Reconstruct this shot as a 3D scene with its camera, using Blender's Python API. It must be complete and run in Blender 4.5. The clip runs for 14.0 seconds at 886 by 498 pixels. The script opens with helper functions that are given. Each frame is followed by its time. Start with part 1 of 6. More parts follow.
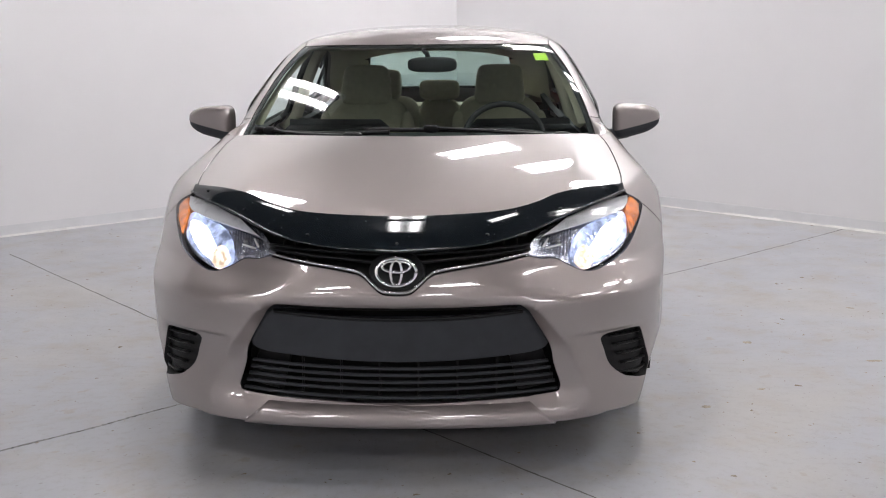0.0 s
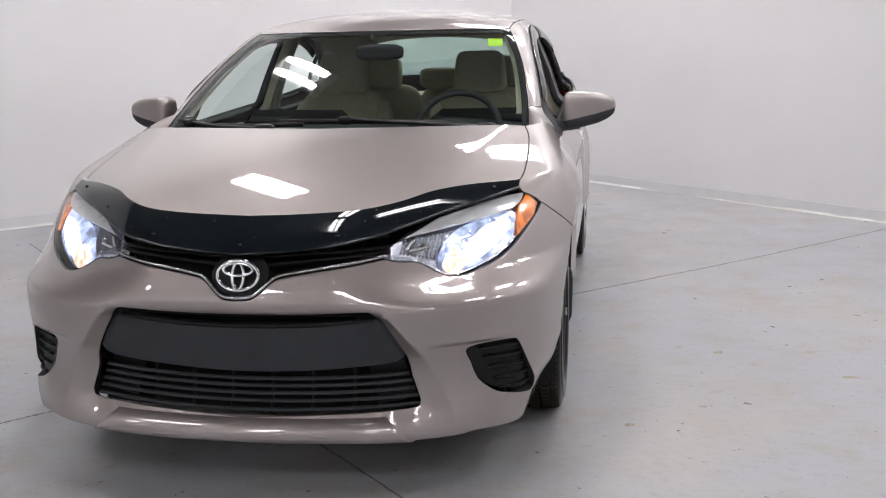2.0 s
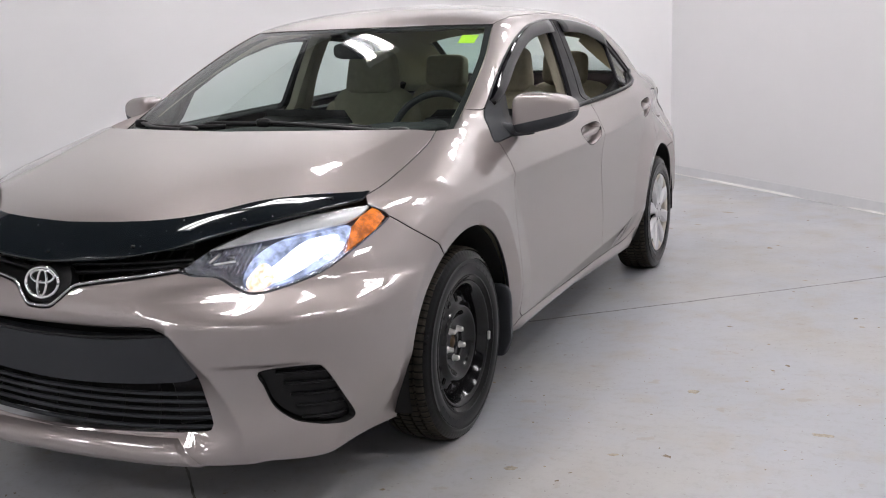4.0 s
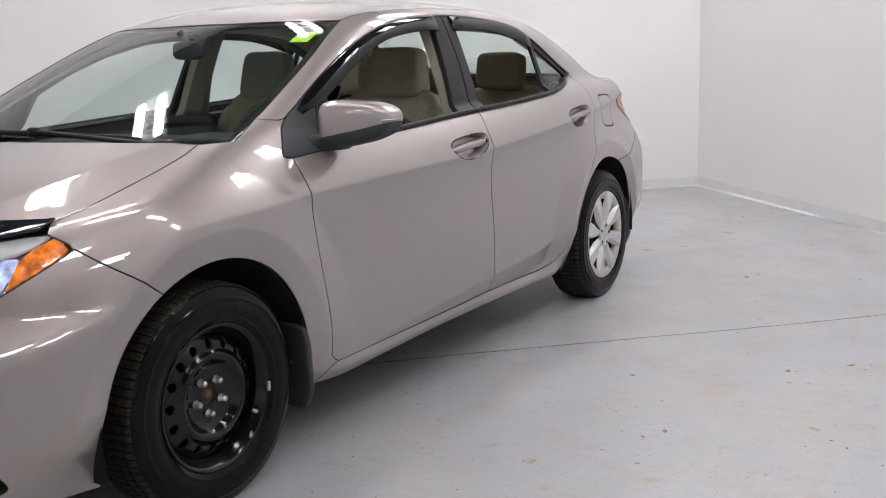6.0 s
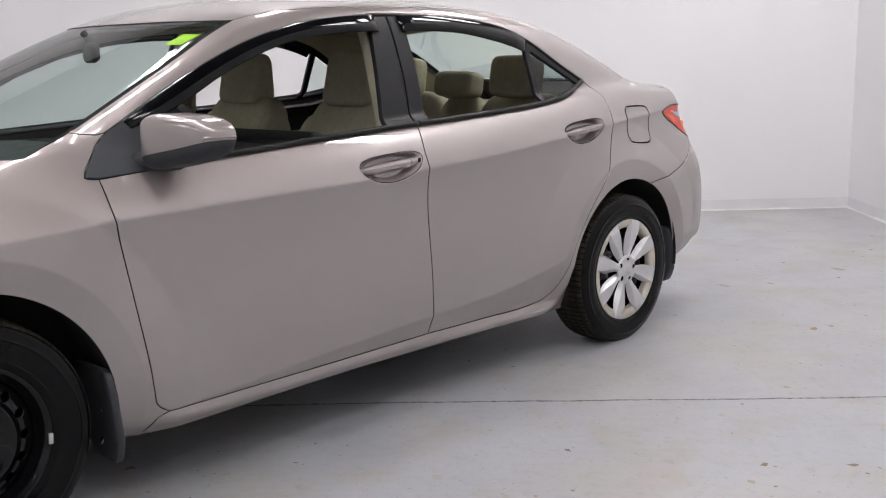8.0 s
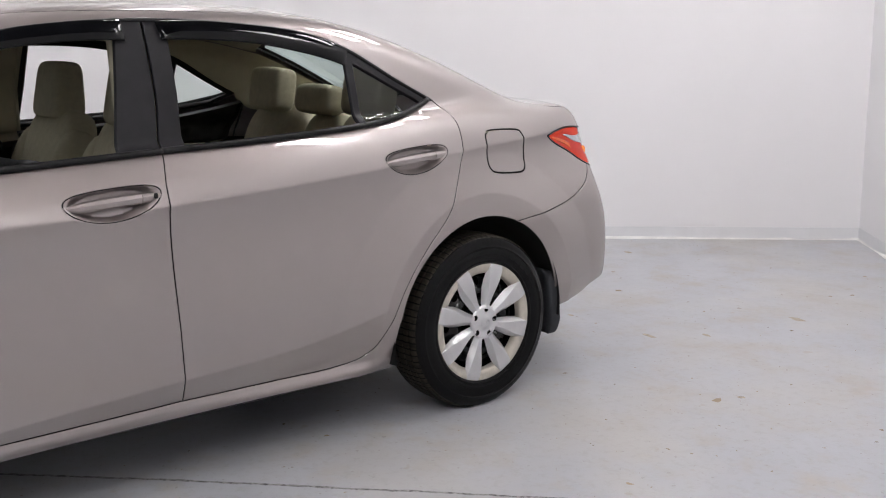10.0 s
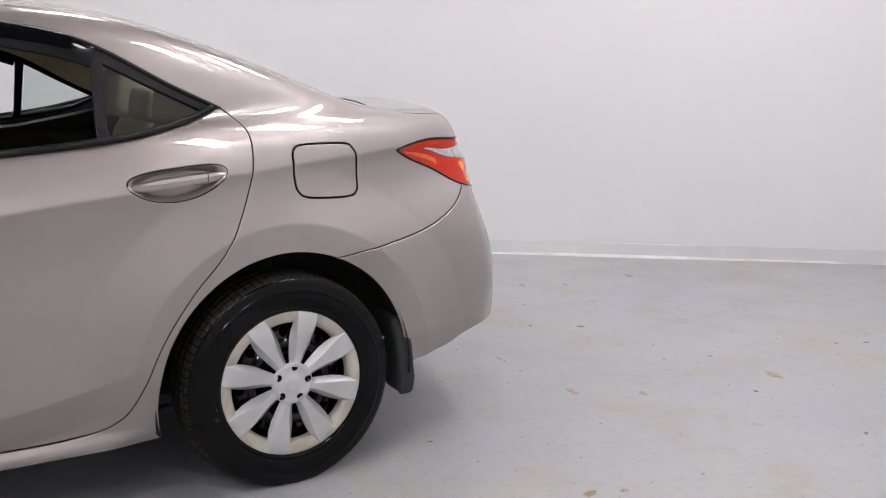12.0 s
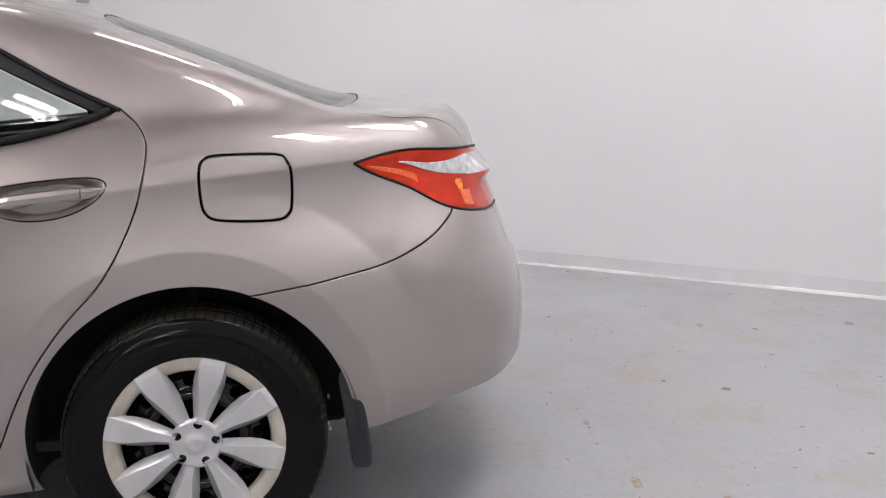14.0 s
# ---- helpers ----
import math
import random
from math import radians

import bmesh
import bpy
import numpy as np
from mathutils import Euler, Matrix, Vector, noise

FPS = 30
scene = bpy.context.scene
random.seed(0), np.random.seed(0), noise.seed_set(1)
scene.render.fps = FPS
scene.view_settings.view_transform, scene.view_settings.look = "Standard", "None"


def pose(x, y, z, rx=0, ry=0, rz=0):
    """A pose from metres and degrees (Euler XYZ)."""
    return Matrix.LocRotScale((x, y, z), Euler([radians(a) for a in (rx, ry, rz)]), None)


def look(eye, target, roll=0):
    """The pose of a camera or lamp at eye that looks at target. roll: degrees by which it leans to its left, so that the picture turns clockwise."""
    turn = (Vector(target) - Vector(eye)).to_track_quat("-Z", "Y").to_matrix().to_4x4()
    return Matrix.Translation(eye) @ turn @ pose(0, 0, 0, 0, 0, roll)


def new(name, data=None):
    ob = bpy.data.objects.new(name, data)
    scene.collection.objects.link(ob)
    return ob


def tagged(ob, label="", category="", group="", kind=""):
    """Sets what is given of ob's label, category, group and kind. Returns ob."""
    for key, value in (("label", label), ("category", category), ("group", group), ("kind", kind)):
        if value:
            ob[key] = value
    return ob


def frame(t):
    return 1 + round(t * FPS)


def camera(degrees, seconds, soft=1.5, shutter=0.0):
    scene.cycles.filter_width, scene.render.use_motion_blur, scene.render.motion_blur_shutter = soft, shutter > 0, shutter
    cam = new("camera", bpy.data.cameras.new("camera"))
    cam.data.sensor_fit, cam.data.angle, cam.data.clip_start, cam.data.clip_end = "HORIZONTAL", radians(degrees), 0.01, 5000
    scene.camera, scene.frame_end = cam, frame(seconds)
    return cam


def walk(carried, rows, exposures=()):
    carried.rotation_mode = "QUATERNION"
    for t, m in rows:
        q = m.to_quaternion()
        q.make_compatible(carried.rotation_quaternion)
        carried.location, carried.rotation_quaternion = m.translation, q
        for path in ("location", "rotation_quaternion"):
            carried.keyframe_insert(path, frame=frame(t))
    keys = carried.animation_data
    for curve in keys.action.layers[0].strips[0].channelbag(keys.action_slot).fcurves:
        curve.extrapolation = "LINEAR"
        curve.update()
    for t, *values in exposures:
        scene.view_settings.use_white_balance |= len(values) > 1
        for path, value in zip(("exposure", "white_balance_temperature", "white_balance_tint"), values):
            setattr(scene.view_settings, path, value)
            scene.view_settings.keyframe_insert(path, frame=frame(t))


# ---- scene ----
cam = camera(47.2, 14.0, soft=1.1)
PATH = [
    (0, (0.243, -3.828, 1.278), (0.173, -1.864, 0.907), -0.4),
    (0.5, (0.384, -3.758, 1.275), (0.300, -1.797, 0.894), -0.5),
    (1, (0.586, -3.692, 1.274), (0.473, -1.734, 0.885), -0.9),
    (1.5, (0.787, -3.604, 1.263), (0.590, -1.652, 0.873), -1.2),
    (2, (1.013, -3.508, 1.264), (0.688, -1.574, 0.873), -1.2),
    (2.2, (1.122, -3.462, 1.274), (0.735, -1.541, 0.878), -1.2),
    (4.3, (2.273, -2.735, 1.235), (1.393, -0.98, 0.853), -1.9),
    (4.5, (2.349, -2.627, 1.222), (1.445, -0.884, 0.845), -1.9),
    (5, (2.497, -2.393, 1.229), (1.553, -0.671, 0.849), -1.6),
    (5.5, (2.655, -2.164, 1.234), (1.678, -0.462, 0.849), -1.7),
    (6, (2.769, -1.916, 1.213), (1.735, -0.247, 0.833), -1.7),
    (6.5, (2.895, -1.672, 1.211), (1.757, -0.072, 0.83), -1.9),
    (7, (3.054, -1.406, 1.216), (1.79, 0.096, 0.834), -1.9),
    (7.5, (3.186, -1.118, 1.206), (1.83, 0.303, 0.828), -1.6),
    (8, (3.294, -0.803, 1.22), (1.897, 0.578, 0.842), -1.2),
    (8.2, (3.312, -0.673, 1.234), (1.911, 0.703, 0.853), -1.1),
    (10.5, (3.562, 0.685, 1.255), (1.985, 1.856, 0.878), -0.3),
    (11, (3.602, 1.02, 1.271), (1.982, 2.128, 0.886), -0.2),
    (11.5, (3.568, 1.344, 1.254), (1.915, 2.403, 0.872), -0.6),
    (12, (3.497, 1.675, 1.244), (1.8, 2.661, 0.859), -1.1),
    (12.5, (3.437, 1.998, 1.241), (1.67, 2.851, 0.854), -1.3),
    (13, (3.358, 2.325, 1.218), (1.516, 3.003, 0.835), -1.4),
    (13.5, (3.288, 2.659, 1.214), (1.386, 3.143, 0.83), -1.8),
    (14, (3.214, 2.96, 1.192), (1.27, 3.251, 0.821), -2.1),
]
walk(cam, [(t, look(eye, target, roll)) for t, eye, target, roll in PATH])
# ---- world and lamps: a closed, windowless room with strip lights ----
world = bpy.data.worlds.new("world")
scene.world = world
world.use_nodes = True
world.node_tree.nodes["Background"].inputs[0].default_value = (0.05, 0.05, 0.05, 1)
world.node_tree.nodes["Background"].inputs[1].default_value = 0.2
LAMP = 37.0
# ---- materials ----
def material(name, colour, rough=0.5, metal=0.0, **extra):
    m = bpy.data.materials.new(name)
    m.use_nodes = True
    b = m.node_tree.nodes["Principled BSDF"]
    b.inputs["Base Color"].default_value = (*colour, 1)
    b.inputs["Roughness"].default_value = rough
    b.inputs["Metallic"].default_value = metal
    for key, value in extra.items():
        b.inputs[key.replace("_", " ")].default_value = value
    return m


def node(m, kind):
    return m.node_tree.nodes.new(kind)


def wire(m, a, out, b, into):
    m.node_tree.links.new(a.outputs[out], b.inputs[into])


def place(m, scale=(1, 1, 1)):
    c, s = node(m, "ShaderNodeTexCoord"), node(m, "ShaderNodeMapping")
    s.inputs["Scale"].default_value = scale
    wire(m, c, "Object", s, "Vector")
    return s


def noise_tex(m, where, scale, detail=4.0, rough=0.55):
    n = node(m, "ShaderNodeTexNoise")
    n.inputs["Scale"].default_value, n.inputs["Detail"].default_value, n.inputs["Roughness"].default_value = scale, detail, rough
    wire(m, where, "Vector", n, "Vector")
    return n


def ramp_node(m, source, out, stops):
    r = node(m, "ShaderNodeValToRGB")
    e = r.color_ramp.elements
    while len(e) < len(stops):
        e.new(0.5)
    for k, (at, c) in zip(e, stops):
        k.position, k.color = at, (*c, 1) if len(c) == 3 else c
    wire(m, source, out, r, "Fac")
    return r


def blend(m, a, b, factor, kind="MIX"):
    """Mixes two colour sources (node, output) or plain colours by a factor source or number."""
    x = node(m, "ShaderNodeMix")
    x.data_type, x.blend_type = "RGBA", kind
    for value, into in ((factor, 0), (a, 6), (b, 7)):
        if isinstance(value, tuple) and hasattr(value[0], "outputs"):
            m.node_tree.links.new(value[0].outputs[value[1]], x.inputs[into])
        elif into == 0:
            x.inputs[0].default_value = value
        else:
            x.inputs[into].default_value = (*value, 1)
    return x


def bump(m, source, out, strength, distance, chain=None):
    b = node(m, "ShaderNodeBump")
    b.inputs["Strength"].default_value, b.inputs["Distance"].default_value = strength, distance
    wire(m, source, out, b, "Height")
    if chain:
        wire(m, chain, "Normal", b, "Normal")
    return b


def shader(m):
    return m.node_tree.nodes["Principled BSDF"]


def worn(name, colour, rough, metal=0.0, spread=0.25, scale=18.0, grain=0.0, grain_scale=400.0, **extra):
    """A surface with blotches of tone and gloss at one scale and a fine grain at another."""
    m = material(name, colour, rough, metal, **extra)
    w = place(m)
    n = noise_tex(m, w, scale)
    dark = tuple(c * (1 - spread) for c in colour)
    light = tuple(min(1, c * (1 + spread)) for c in colour)
    wire(m, ramp_node(m, n, "Fac", [(0.3, dark), (0.7, light)]), "Color", shader(m), "Base Color")
    g = ramp_node(m, n, "Fac", [(0.3, (rough * 0.85,) * 3), (0.75, (min(1, rough * 1.2),) * 3)])
    wire(m, g, "Color", shader(m), "Roughness")
    if grain:
        wire(m, bump(m, noise_tex(m, w, grain_scale, 2), "Fac", grain, 0.001), "Normal", shader(m), "Normal")
    return m


def paint_material():
    m = material("taupe_metallic_paint", (0.36, 0.31, 0.29), 0.40, 0.60, Coat_Weight=1.0, Coat_Roughness=0.01, Coat_IOR=2.0)
    w = place(m)
    flake = noise_tex(m, w, 1400, 1)
    dust = noise_tex(m, w, 7, 5, 0.6)
    c = blend(m, (0.290, 0.248, 0.243), (0.360, 0.310, 0.303), (flake, "Fac"))
    wire(m, c, 2, shader(m), "Base Color")
    wire(m, ramp_node(m, dust, "Fac", [(0.35, (0.004,) * 3), (0.8, (0.02,) * 3)]), "Color", shader(m), "Coat Roughness")
    specks = noise_tex(m, w, 160, 2)
    d = ramp_node(m, specks, "Fac", [(0.78, (0, 0, 0)), (0.80, (1, 1, 1))])
    wire(m, blend(m, (c, 2), (0.16, 0.13, 0.12), (d, "Color")), 2, shader(m), "Base Color")
    return m


def glass_material(name, tint, gloss=1.0):
    m = bpy.data.materials.new(name)
    m.use_nodes = True
    m.node_tree.nodes.remove(m.node_tree.nodes["Principled BSDF"])
    out = m.node_tree.nodes["Material Output"]
    t, g = node(m, "ShaderNodeBsdfTransparent"), node(m, "ShaderNodeBsdfGlossy")
    t.inputs["Color"].default_value = (*tint, 1)
    g.inputs["Roughness"].default_value = 0.01
    f, mix, up, add = node(m, "ShaderNodeLayerWeight"), node(m, "ShaderNodeMixShader"), node(m, "ShaderNodeMath"), node(m, "ShaderNodeMath")
    f.inputs["Blend"].default_value = 0.5
    up.operation, up.inputs[1].default_value = "POWER", 4.5
    add.operation, add.inputs[1].default_value, add.inputs[2].default_value = "MULTIPLY_ADD", 0.9, 0.045 * gloss
    wire(m, f, "Facing", up, 0)
    wire(m, up, "Value", add, 0)
    wire(m, add, "Value", mix, "Fac")
    wire(m, t, "BSDF", mix, 1)
    wire(m, g, "BSDF", mix, 2)
    wire(m, mix, "Shader", out, "Surface")
    return m


def emitter(name, colour, strength):
    return material(name, colour, 0.5, Emission_Color=(*colour, 1), Emission_Strength=strength)


def mottled_glow(m, scale, low, high):
    """Puts a lit reflector's brighter and dimmer facets into its emission."""
    w = place(m)
    n = noise_tex(m, w, scale, 3, 0.6)
    r = ramp_node(m, n, "Fac", [(0.36, (low,) * 3), (0.62, (high,) * 3)])
    wire(m, r, "Color", shader(m), "Emission Strength")
    wire(m, bump(m, n, "Fac", 0.6, 0.006), "Normal", shader(m), "Normal")
    return m


def floor_material():
    m = material("painted_concrete", (0.5, 0.5, 0.5), 0.35)
    w = place(m)
    broad, mid, fine = noise_tex(m, w, 0.55, 5, 0.6), noise_tex(m, w, 3.2, 6, 0.65), noise_tex(m, w, 60, 4)
    c = ramp_node(m, broad, "Fac", [(0.3, (0.378, 0.386, 0.414)), (0.7, (0.434, 0.442, 0.472))])
    stain = ramp_node(m, mid, "Fac", [(0.52, (0, 0, 0)), (0.70, (0.7, 0.7, 0.7))])
    cloud = ramp_node(m, noise_tex(m, w, 1.1, 4, 0.6), "Fac", [(0.46, (0, 0, 0)), (0.64, (0.6, 0.6, 0.6))])
    c1 = blend(m, (c, "Color"), (0.425, 0.40, 0.365), (cloud, "Color"))
    c2 = blend(m, (c1, 2), (0.41, 0.365, 0.315), (stain, "Color"))
    spots = noise_tex(m, w, 9, 3, 0.5)
    chip = ramp_node(m, spots, "Fac", [(0.685, (0, 0, 0)), (0.72, (0.6, 0.6, 0.6))])
    c3 = blend(m, (c2, 2), (0.36, 0.31, 0.26), (chip, "Color"))
    dots = noise_tex(m, w, 45, 2, 0.5)
    dot = ramp_node(m, dots, "Fac", [(0.69, (0, 0, 0)), (0.72, (0.6, 0.6, 0.6))])
    c4 = blend(m, (c3, 2), (0.25, 0.23, 0.21), (dot, "Color"))
    grime = ramp_node(m, noise_tex(m, w, 26, 6, 0.75), "Fac", [(0.50, (0, 0, 0)), (0.68, (0.35, 0.35, 0.35))])
    c5 = blend(m, (c4, 2), (0.29, 0.275, 0.255), (grime, "Color"))
    wire(m, c5, 2, shader(m), "Base Color")
    wire(m, ramp_node(m, mid, "Fac", [(0.3, (0.28,) * 3), (0.75, (0.5,) * 3)]), "Color", shader(m), "Roughness")
    b = bump(m, fine, "Fac", 0.12, 0.002)
    wire(m, bump(m, mid, "Fac", 0.15, 0.006, b), "Normal", shader(m), "Normal")
    return m


def wall_material(name="white_wall_paint", colour=(0.80, 0.79, 0.80)):
    m = material(name, colour, 0.6)
    w = place(m)
    broad, fine = noise_tex(m, w, 0.7, 4), noise_tex(m, w, 90, 3)
    dark = tuple(c * 0.955 for c in colour)
    wire(m, ramp_node(m, broad, "Fac", [(0.3, dark), (0.7, colour)]), "Color", shader(m), "Base Color")
    b = bump(m, fine, "Fac", 0.10, 0.002)
    wire(m, bump(m, noise_tex(m, w, 1.6, 3), "Fac", 0.25, 0.03, b), "Normal", shader(m), "Normal")
    return m


PAINT = paint_material()
FLOOR, WALL = floor_material(), wall_material()
CEILING = wall_material("dark_grey_roof_deck", (0.13, 0.13, 0.13))
BASE_WHITE = worn("scuffed_white_cove", (0.78, 0.77, 0.75), 0.6, spread=0.10, scale=9)
BASE_GREY = worn("pale_grey_base_paint", (0.70, 0.70, 0.715), 0.5, spread=0.04, scale=6)
GAP = worn("dirty_floor_joint", (0.16, 0.15, 0.14), 0.9, scale=14)
BLACK = worn("satin_black_plastic", (0.009, 0.009, 0.0098), 0.36, Specular_IOR_Level=0.25, grain=0.25, grain_scale=900)
GREY_PLASTIC = worn("grained_charcoal_plastic", (0.043, 0.046, 0.052), 0.6, Specular_IOR_Level=0.25, spread=0.12, grain=0.5, grain_scale=1100)
FRAME_BLACK = worn("matt_black_frame_film", (0.015, 0.0145, 0.0165), 0.40, Specular_IOR_Level=0.2, spread=0.15)
SMOKED = worn("smoked_acrylic", (0.002, 0.0022, 0.003), 0.04, spread=0.2, Specular_IOR_Level=0.25)
DEFLECTOR = worn("dark_tinted_acrylic", (0.006, 0.009, 0.012), 0.06, spread=0.35, scale=30)
stone_marks = noise_tex(DEFLECTOR, place(DEFLECTOR, (1.0, 0.5, 0.35)), 130, 2)
stone_spots = ramp_node(DEFLECTOR, stone_marks, "Fac", [(0.735, (0.006, 0.009, 0.012)), (0.775, (0.30, 0.31, 0.32))])
wire(DEFLECTOR, stone_spots, "Color", shader(DEFLECTOR), "Base Color")
# near-black for some black trim and for shade painted into cavities
VOID = material("cavity_shade_and_trim_black", (0.006, 0.006, 0.006), 0.9)
RUBBER = worn("tyre_rubber", (0.003, 0.003, 0.0034), 0.12, spread=0.3, Specular_IOR_Level=0.16, scale=25)
TREAD = worn("dusty_tread_slot_shade", (0.024, 0.021, 0.017), 0.75, spread=0.4, Specular_IOR_Level=0.15, scale=40)
tread_place = place(TREAD)
tread_place.inputs["Rotation"].default_value = (0, math.pi / 2, 0)
around = node(TREAD, "ShaderNodeTexGradient")
around.gradient_type = "RADIAL"
wire(TREAD, tread_place, "Vector", around, "Vector")
# 84 dark stripes in the colour stand for the shade in tread slots
count, part_of, cut = (node(TREAD, "ShaderNodeMath") for _ in range(3))
count.operation, count.inputs[1].default_value = "MULTIPLY", 84.0
part_of.operation = "FRACT"
cut.operation, cut.inputs[1].default_value = "GREATER_THAN", 0.80
wire(TREAD, around, "Fac", count, 0)
wire(TREAD, count, "Value", part_of, 0)
wire(TREAD, part_of, "Value", cut, 0)
dust = ramp_node(TREAD, noise_tex(TREAD, place(TREAD), 40), "Fac", [(0.3, (0.016, 0.014, 0.011)), (0.7, (0.050, 0.043, 0.033))])
wire(TREAD, blend(TREAD, (dust, "Color"), (0.004, 0.004, 0.004), (cut, "Value")), 2, shader(TREAD), "Base Color")
STEEL_BLACK = worn("black_enamelled_steel", (0.004, 0.004, 0.005), 0.12, spread=0.3, Specular_IOR_Level=0.35, scale=30)
NUT = worn("zinc_plated_steel", (0.55, 0.54, 0.52), 0.3, 1.0)
RUST = worn("rusty_hub_steel", (0.10, 0.065, 0.035), 0.8, 0.3, scale=60)
HUBCAP = worn("silver_painted_plastic", (0.66, 0.66, 0.67), 0.34, 0.70, spread=0.06, scale=12)
HUBCAP_DIRTY = worn("silver_plastic_with_brake_dust", (0.52, 0.485, 0.42), 0.5, 0.2, spread=0.22, scale=16)
CHROME = worn("chrome", (0.80, 0.80, 0.82), 0.06, 1.0, spread=0.03)
SATIN_CHROME = worn("satin_chrome", (0.50, 0.50, 0.51), 0.22, 1.0, spread=0.05)
MIRROR = material("mirror_glass", (0.85, 0.87, 0.88), 0.01, 1.0)
SCREEN_GLASS = glass_material("green_tinted_screen_glass", (0.68, 0.81, 0.77))
SIDE_GLASS = glass_material("green_tinted_side_glass", (0.74, 0.82, 0.79))
LENS = glass_material("clear_lamp_lens", (0.93, 0.94, 0.96))
RED_LENS = worn("red_lamp_lens", (0.52, 0.026, 0.007), 0.08, spread=0.12, scale=25, Specular_IOR_Level=0.35, Emission_Color=(0.8, 0.03, 0.01, 1), Emission_Strength=0.02)
AMBER_REFLEX = worn("orange_reflex_lens", (0.78, 0.11, 0.012), 0.12, spread=0.25, scale=120, Coat_Weight=1.0)
CLEAR_RED_LAMP = worn("clear_fluted_lamp_lens", (0.66, 0.66, 0.67), 0.12, 0.35, spread=0.35, scale=45, Coat_Weight=1.0)
lens_flutes = noise_tex(CLEAR_RED_LAMP, place(CLEAR_RED_LAMP, (30, 260, 30)), 1.0, 2)
wire(CLEAR_RED_LAMP, bump(CLEAR_RED_LAMP, lens_flutes, "Fac", 0.5, 0.003), "Normal", shader(CLEAR_RED_LAMP), "Normal")
# amber plastic with a patchy glow put in, so that it looks lit
AMBER = mottled_glow(material("amber_reflector_glow", (0.62, 0.14, 0.015), 0.12, Coat_Weight=1.0, Emission_Color=(1.0, 0.30, 0.03, 1), Emission_Strength=0.22), 38, 0.05, 0.7)
LAMP_SILVER = worn("aluminised_reflector", (0.62, 0.63, 0.70), 0.14, 0.92, spread=0.08, scale=50)
lamp_facets = noise_tex(LAMP_SILVER, place(LAMP_SILVER, (160, 60, 60)), 1.0, 2)
wire(LAMP_SILVER, bump(LAMP_SILVER, lamp_facets, "Fac", 0.8, 0.004), "Normal", shader(LAMP_SILVER), "Normal")
FROSTED = worn("frosted_grey_lens_band", (0.74, 0.74, 0.73), 0.3, spread=0.08, Coat_Weight=1.0)
DARK_BEZEL = worn("dark_lamp_bezel", (0.07, 0.075, 0.09), 0.25, 0.5)
BEIGE_CLOTH = worn("beige_seat_cloth", (0.405, 0.368, 0.268), 0.92, spread=0.10, scale=40, grain=0.6, grain_scale=1200)
BEIGE_TRIM = worn("beige_interior_trim", (0.45, 0.41, 0.305), 0.6, spread=0.06, grain=0.3)
HEADLINER = worn("beige_headliner_cloth", (0.45, 0.41, 0.32), 0.95, spread=0.05, grain=0.4)
DASH = worn("black_soft_dash", (0.022, 0.022, 0.024), 0.6, grain=0.4, grain_scale=700)
# faint emission added to the paper, which is no lamp, to brighten it
STICKER = material("fluorescent_lime_paper", (0.52, 0.83, 0.03), 0.6, Emission_Color=(0.5, 0.85, 0.03, 1), Emission_Strength=0.08)
# bulb light spread over the headlight's reflectors is put into their emission
HEAD_GLOW = mottled_glow(emitter("glowing_lamp_bowl", (0.86, 0.91, 1.0), 5.0), 50, 1.2, 6.0)
# emissive tint for the warm lower edge of the low beam's glow
WARM_GLOW = mottled_glow(emitter("warm_bowl_edge_glow", (1.0, 0.79, 0.60), 1.6), 60, 0.3, 2.0)
HALO_GLOW = mottled_glow(material("bluish_reflector_glow", (0.34, 0.38, 0.52), 0.12, 0.95, Emission_Color=(0.55, 0.64, 0.95, 1)), 20, 0.25, 1.5)
TUBE = emitter("lit_strip_tube", (1.0, 0.973, 0.985), LAMP)
FIXTURE = worn("white_enamelled_lamp_tray", (0.75, 0.75, 0.75), 0.4, spread=0.03)
# ---- car body: smooth half-space shapes, x = half width, y = back from the front axle, z = up ----
def spline(keys):
    """A natural cubic through (position, value) pairs, straight beyond the ends."""
    px, pv = np.array(keys, float).T
    n, h = len(px), np.diff(px)
    a = np.zeros((n, n))
    b = np.zeros(n)
    a[0, 0] = a[-1, -1] = 1
    for i in range(1, n - 1):
        a[i, i - 1:i + 2] = h[i - 1], 2 * (h[i - 1] + h[i]), h[i]
        b[i] = 6 * ((pv[i + 1] - pv[i]) / h[i] - (pv[i] - pv[i - 1]) / h[i - 1])
    m = np.linalg.solve(a, b)
    s0 = (pv[1] - pv[0]) / h[0] - h[0] * m[1] / 6
    s1 = (pv[-1] - pv[-2]) / h[-1] + h[-1] * m[-2] / 6

    def value(q):
        q = np.asarray(q, float)
        c = np.clip(q, px[0], px[-1])
        i = np.clip(np.searchsorted(px, c) - 1, 0, n - 2)
        u, w = c - px[i], px[i + 1] - c
        v = (m[i] * w ** 3 + m[i + 1] * u ** 3) / (6 * h[i]) + (pv[i] / h[i] - m[i] * h[i] / 6) * w + (pv[i + 1] / h[i] - m[i + 1] * h[i] / 6) * u
        return v + s0 * np.minimum(q - px[0], 0) + s1 * np.maximum(q - px[-1], 0)
    return value


def smax(a, b, k):
    h = np.maximum(k - np.abs(a - b), 0) / k
    return np.maximum(a, b) + h * h * h * k / 6


def smin(a, b, k):
    return -smax(-a, -b, k)


def ramp(q, lo, hi):
    t = np.clip((q - lo) / (hi - lo), 0, 1)
    return t * t * (3 - 2 * t)


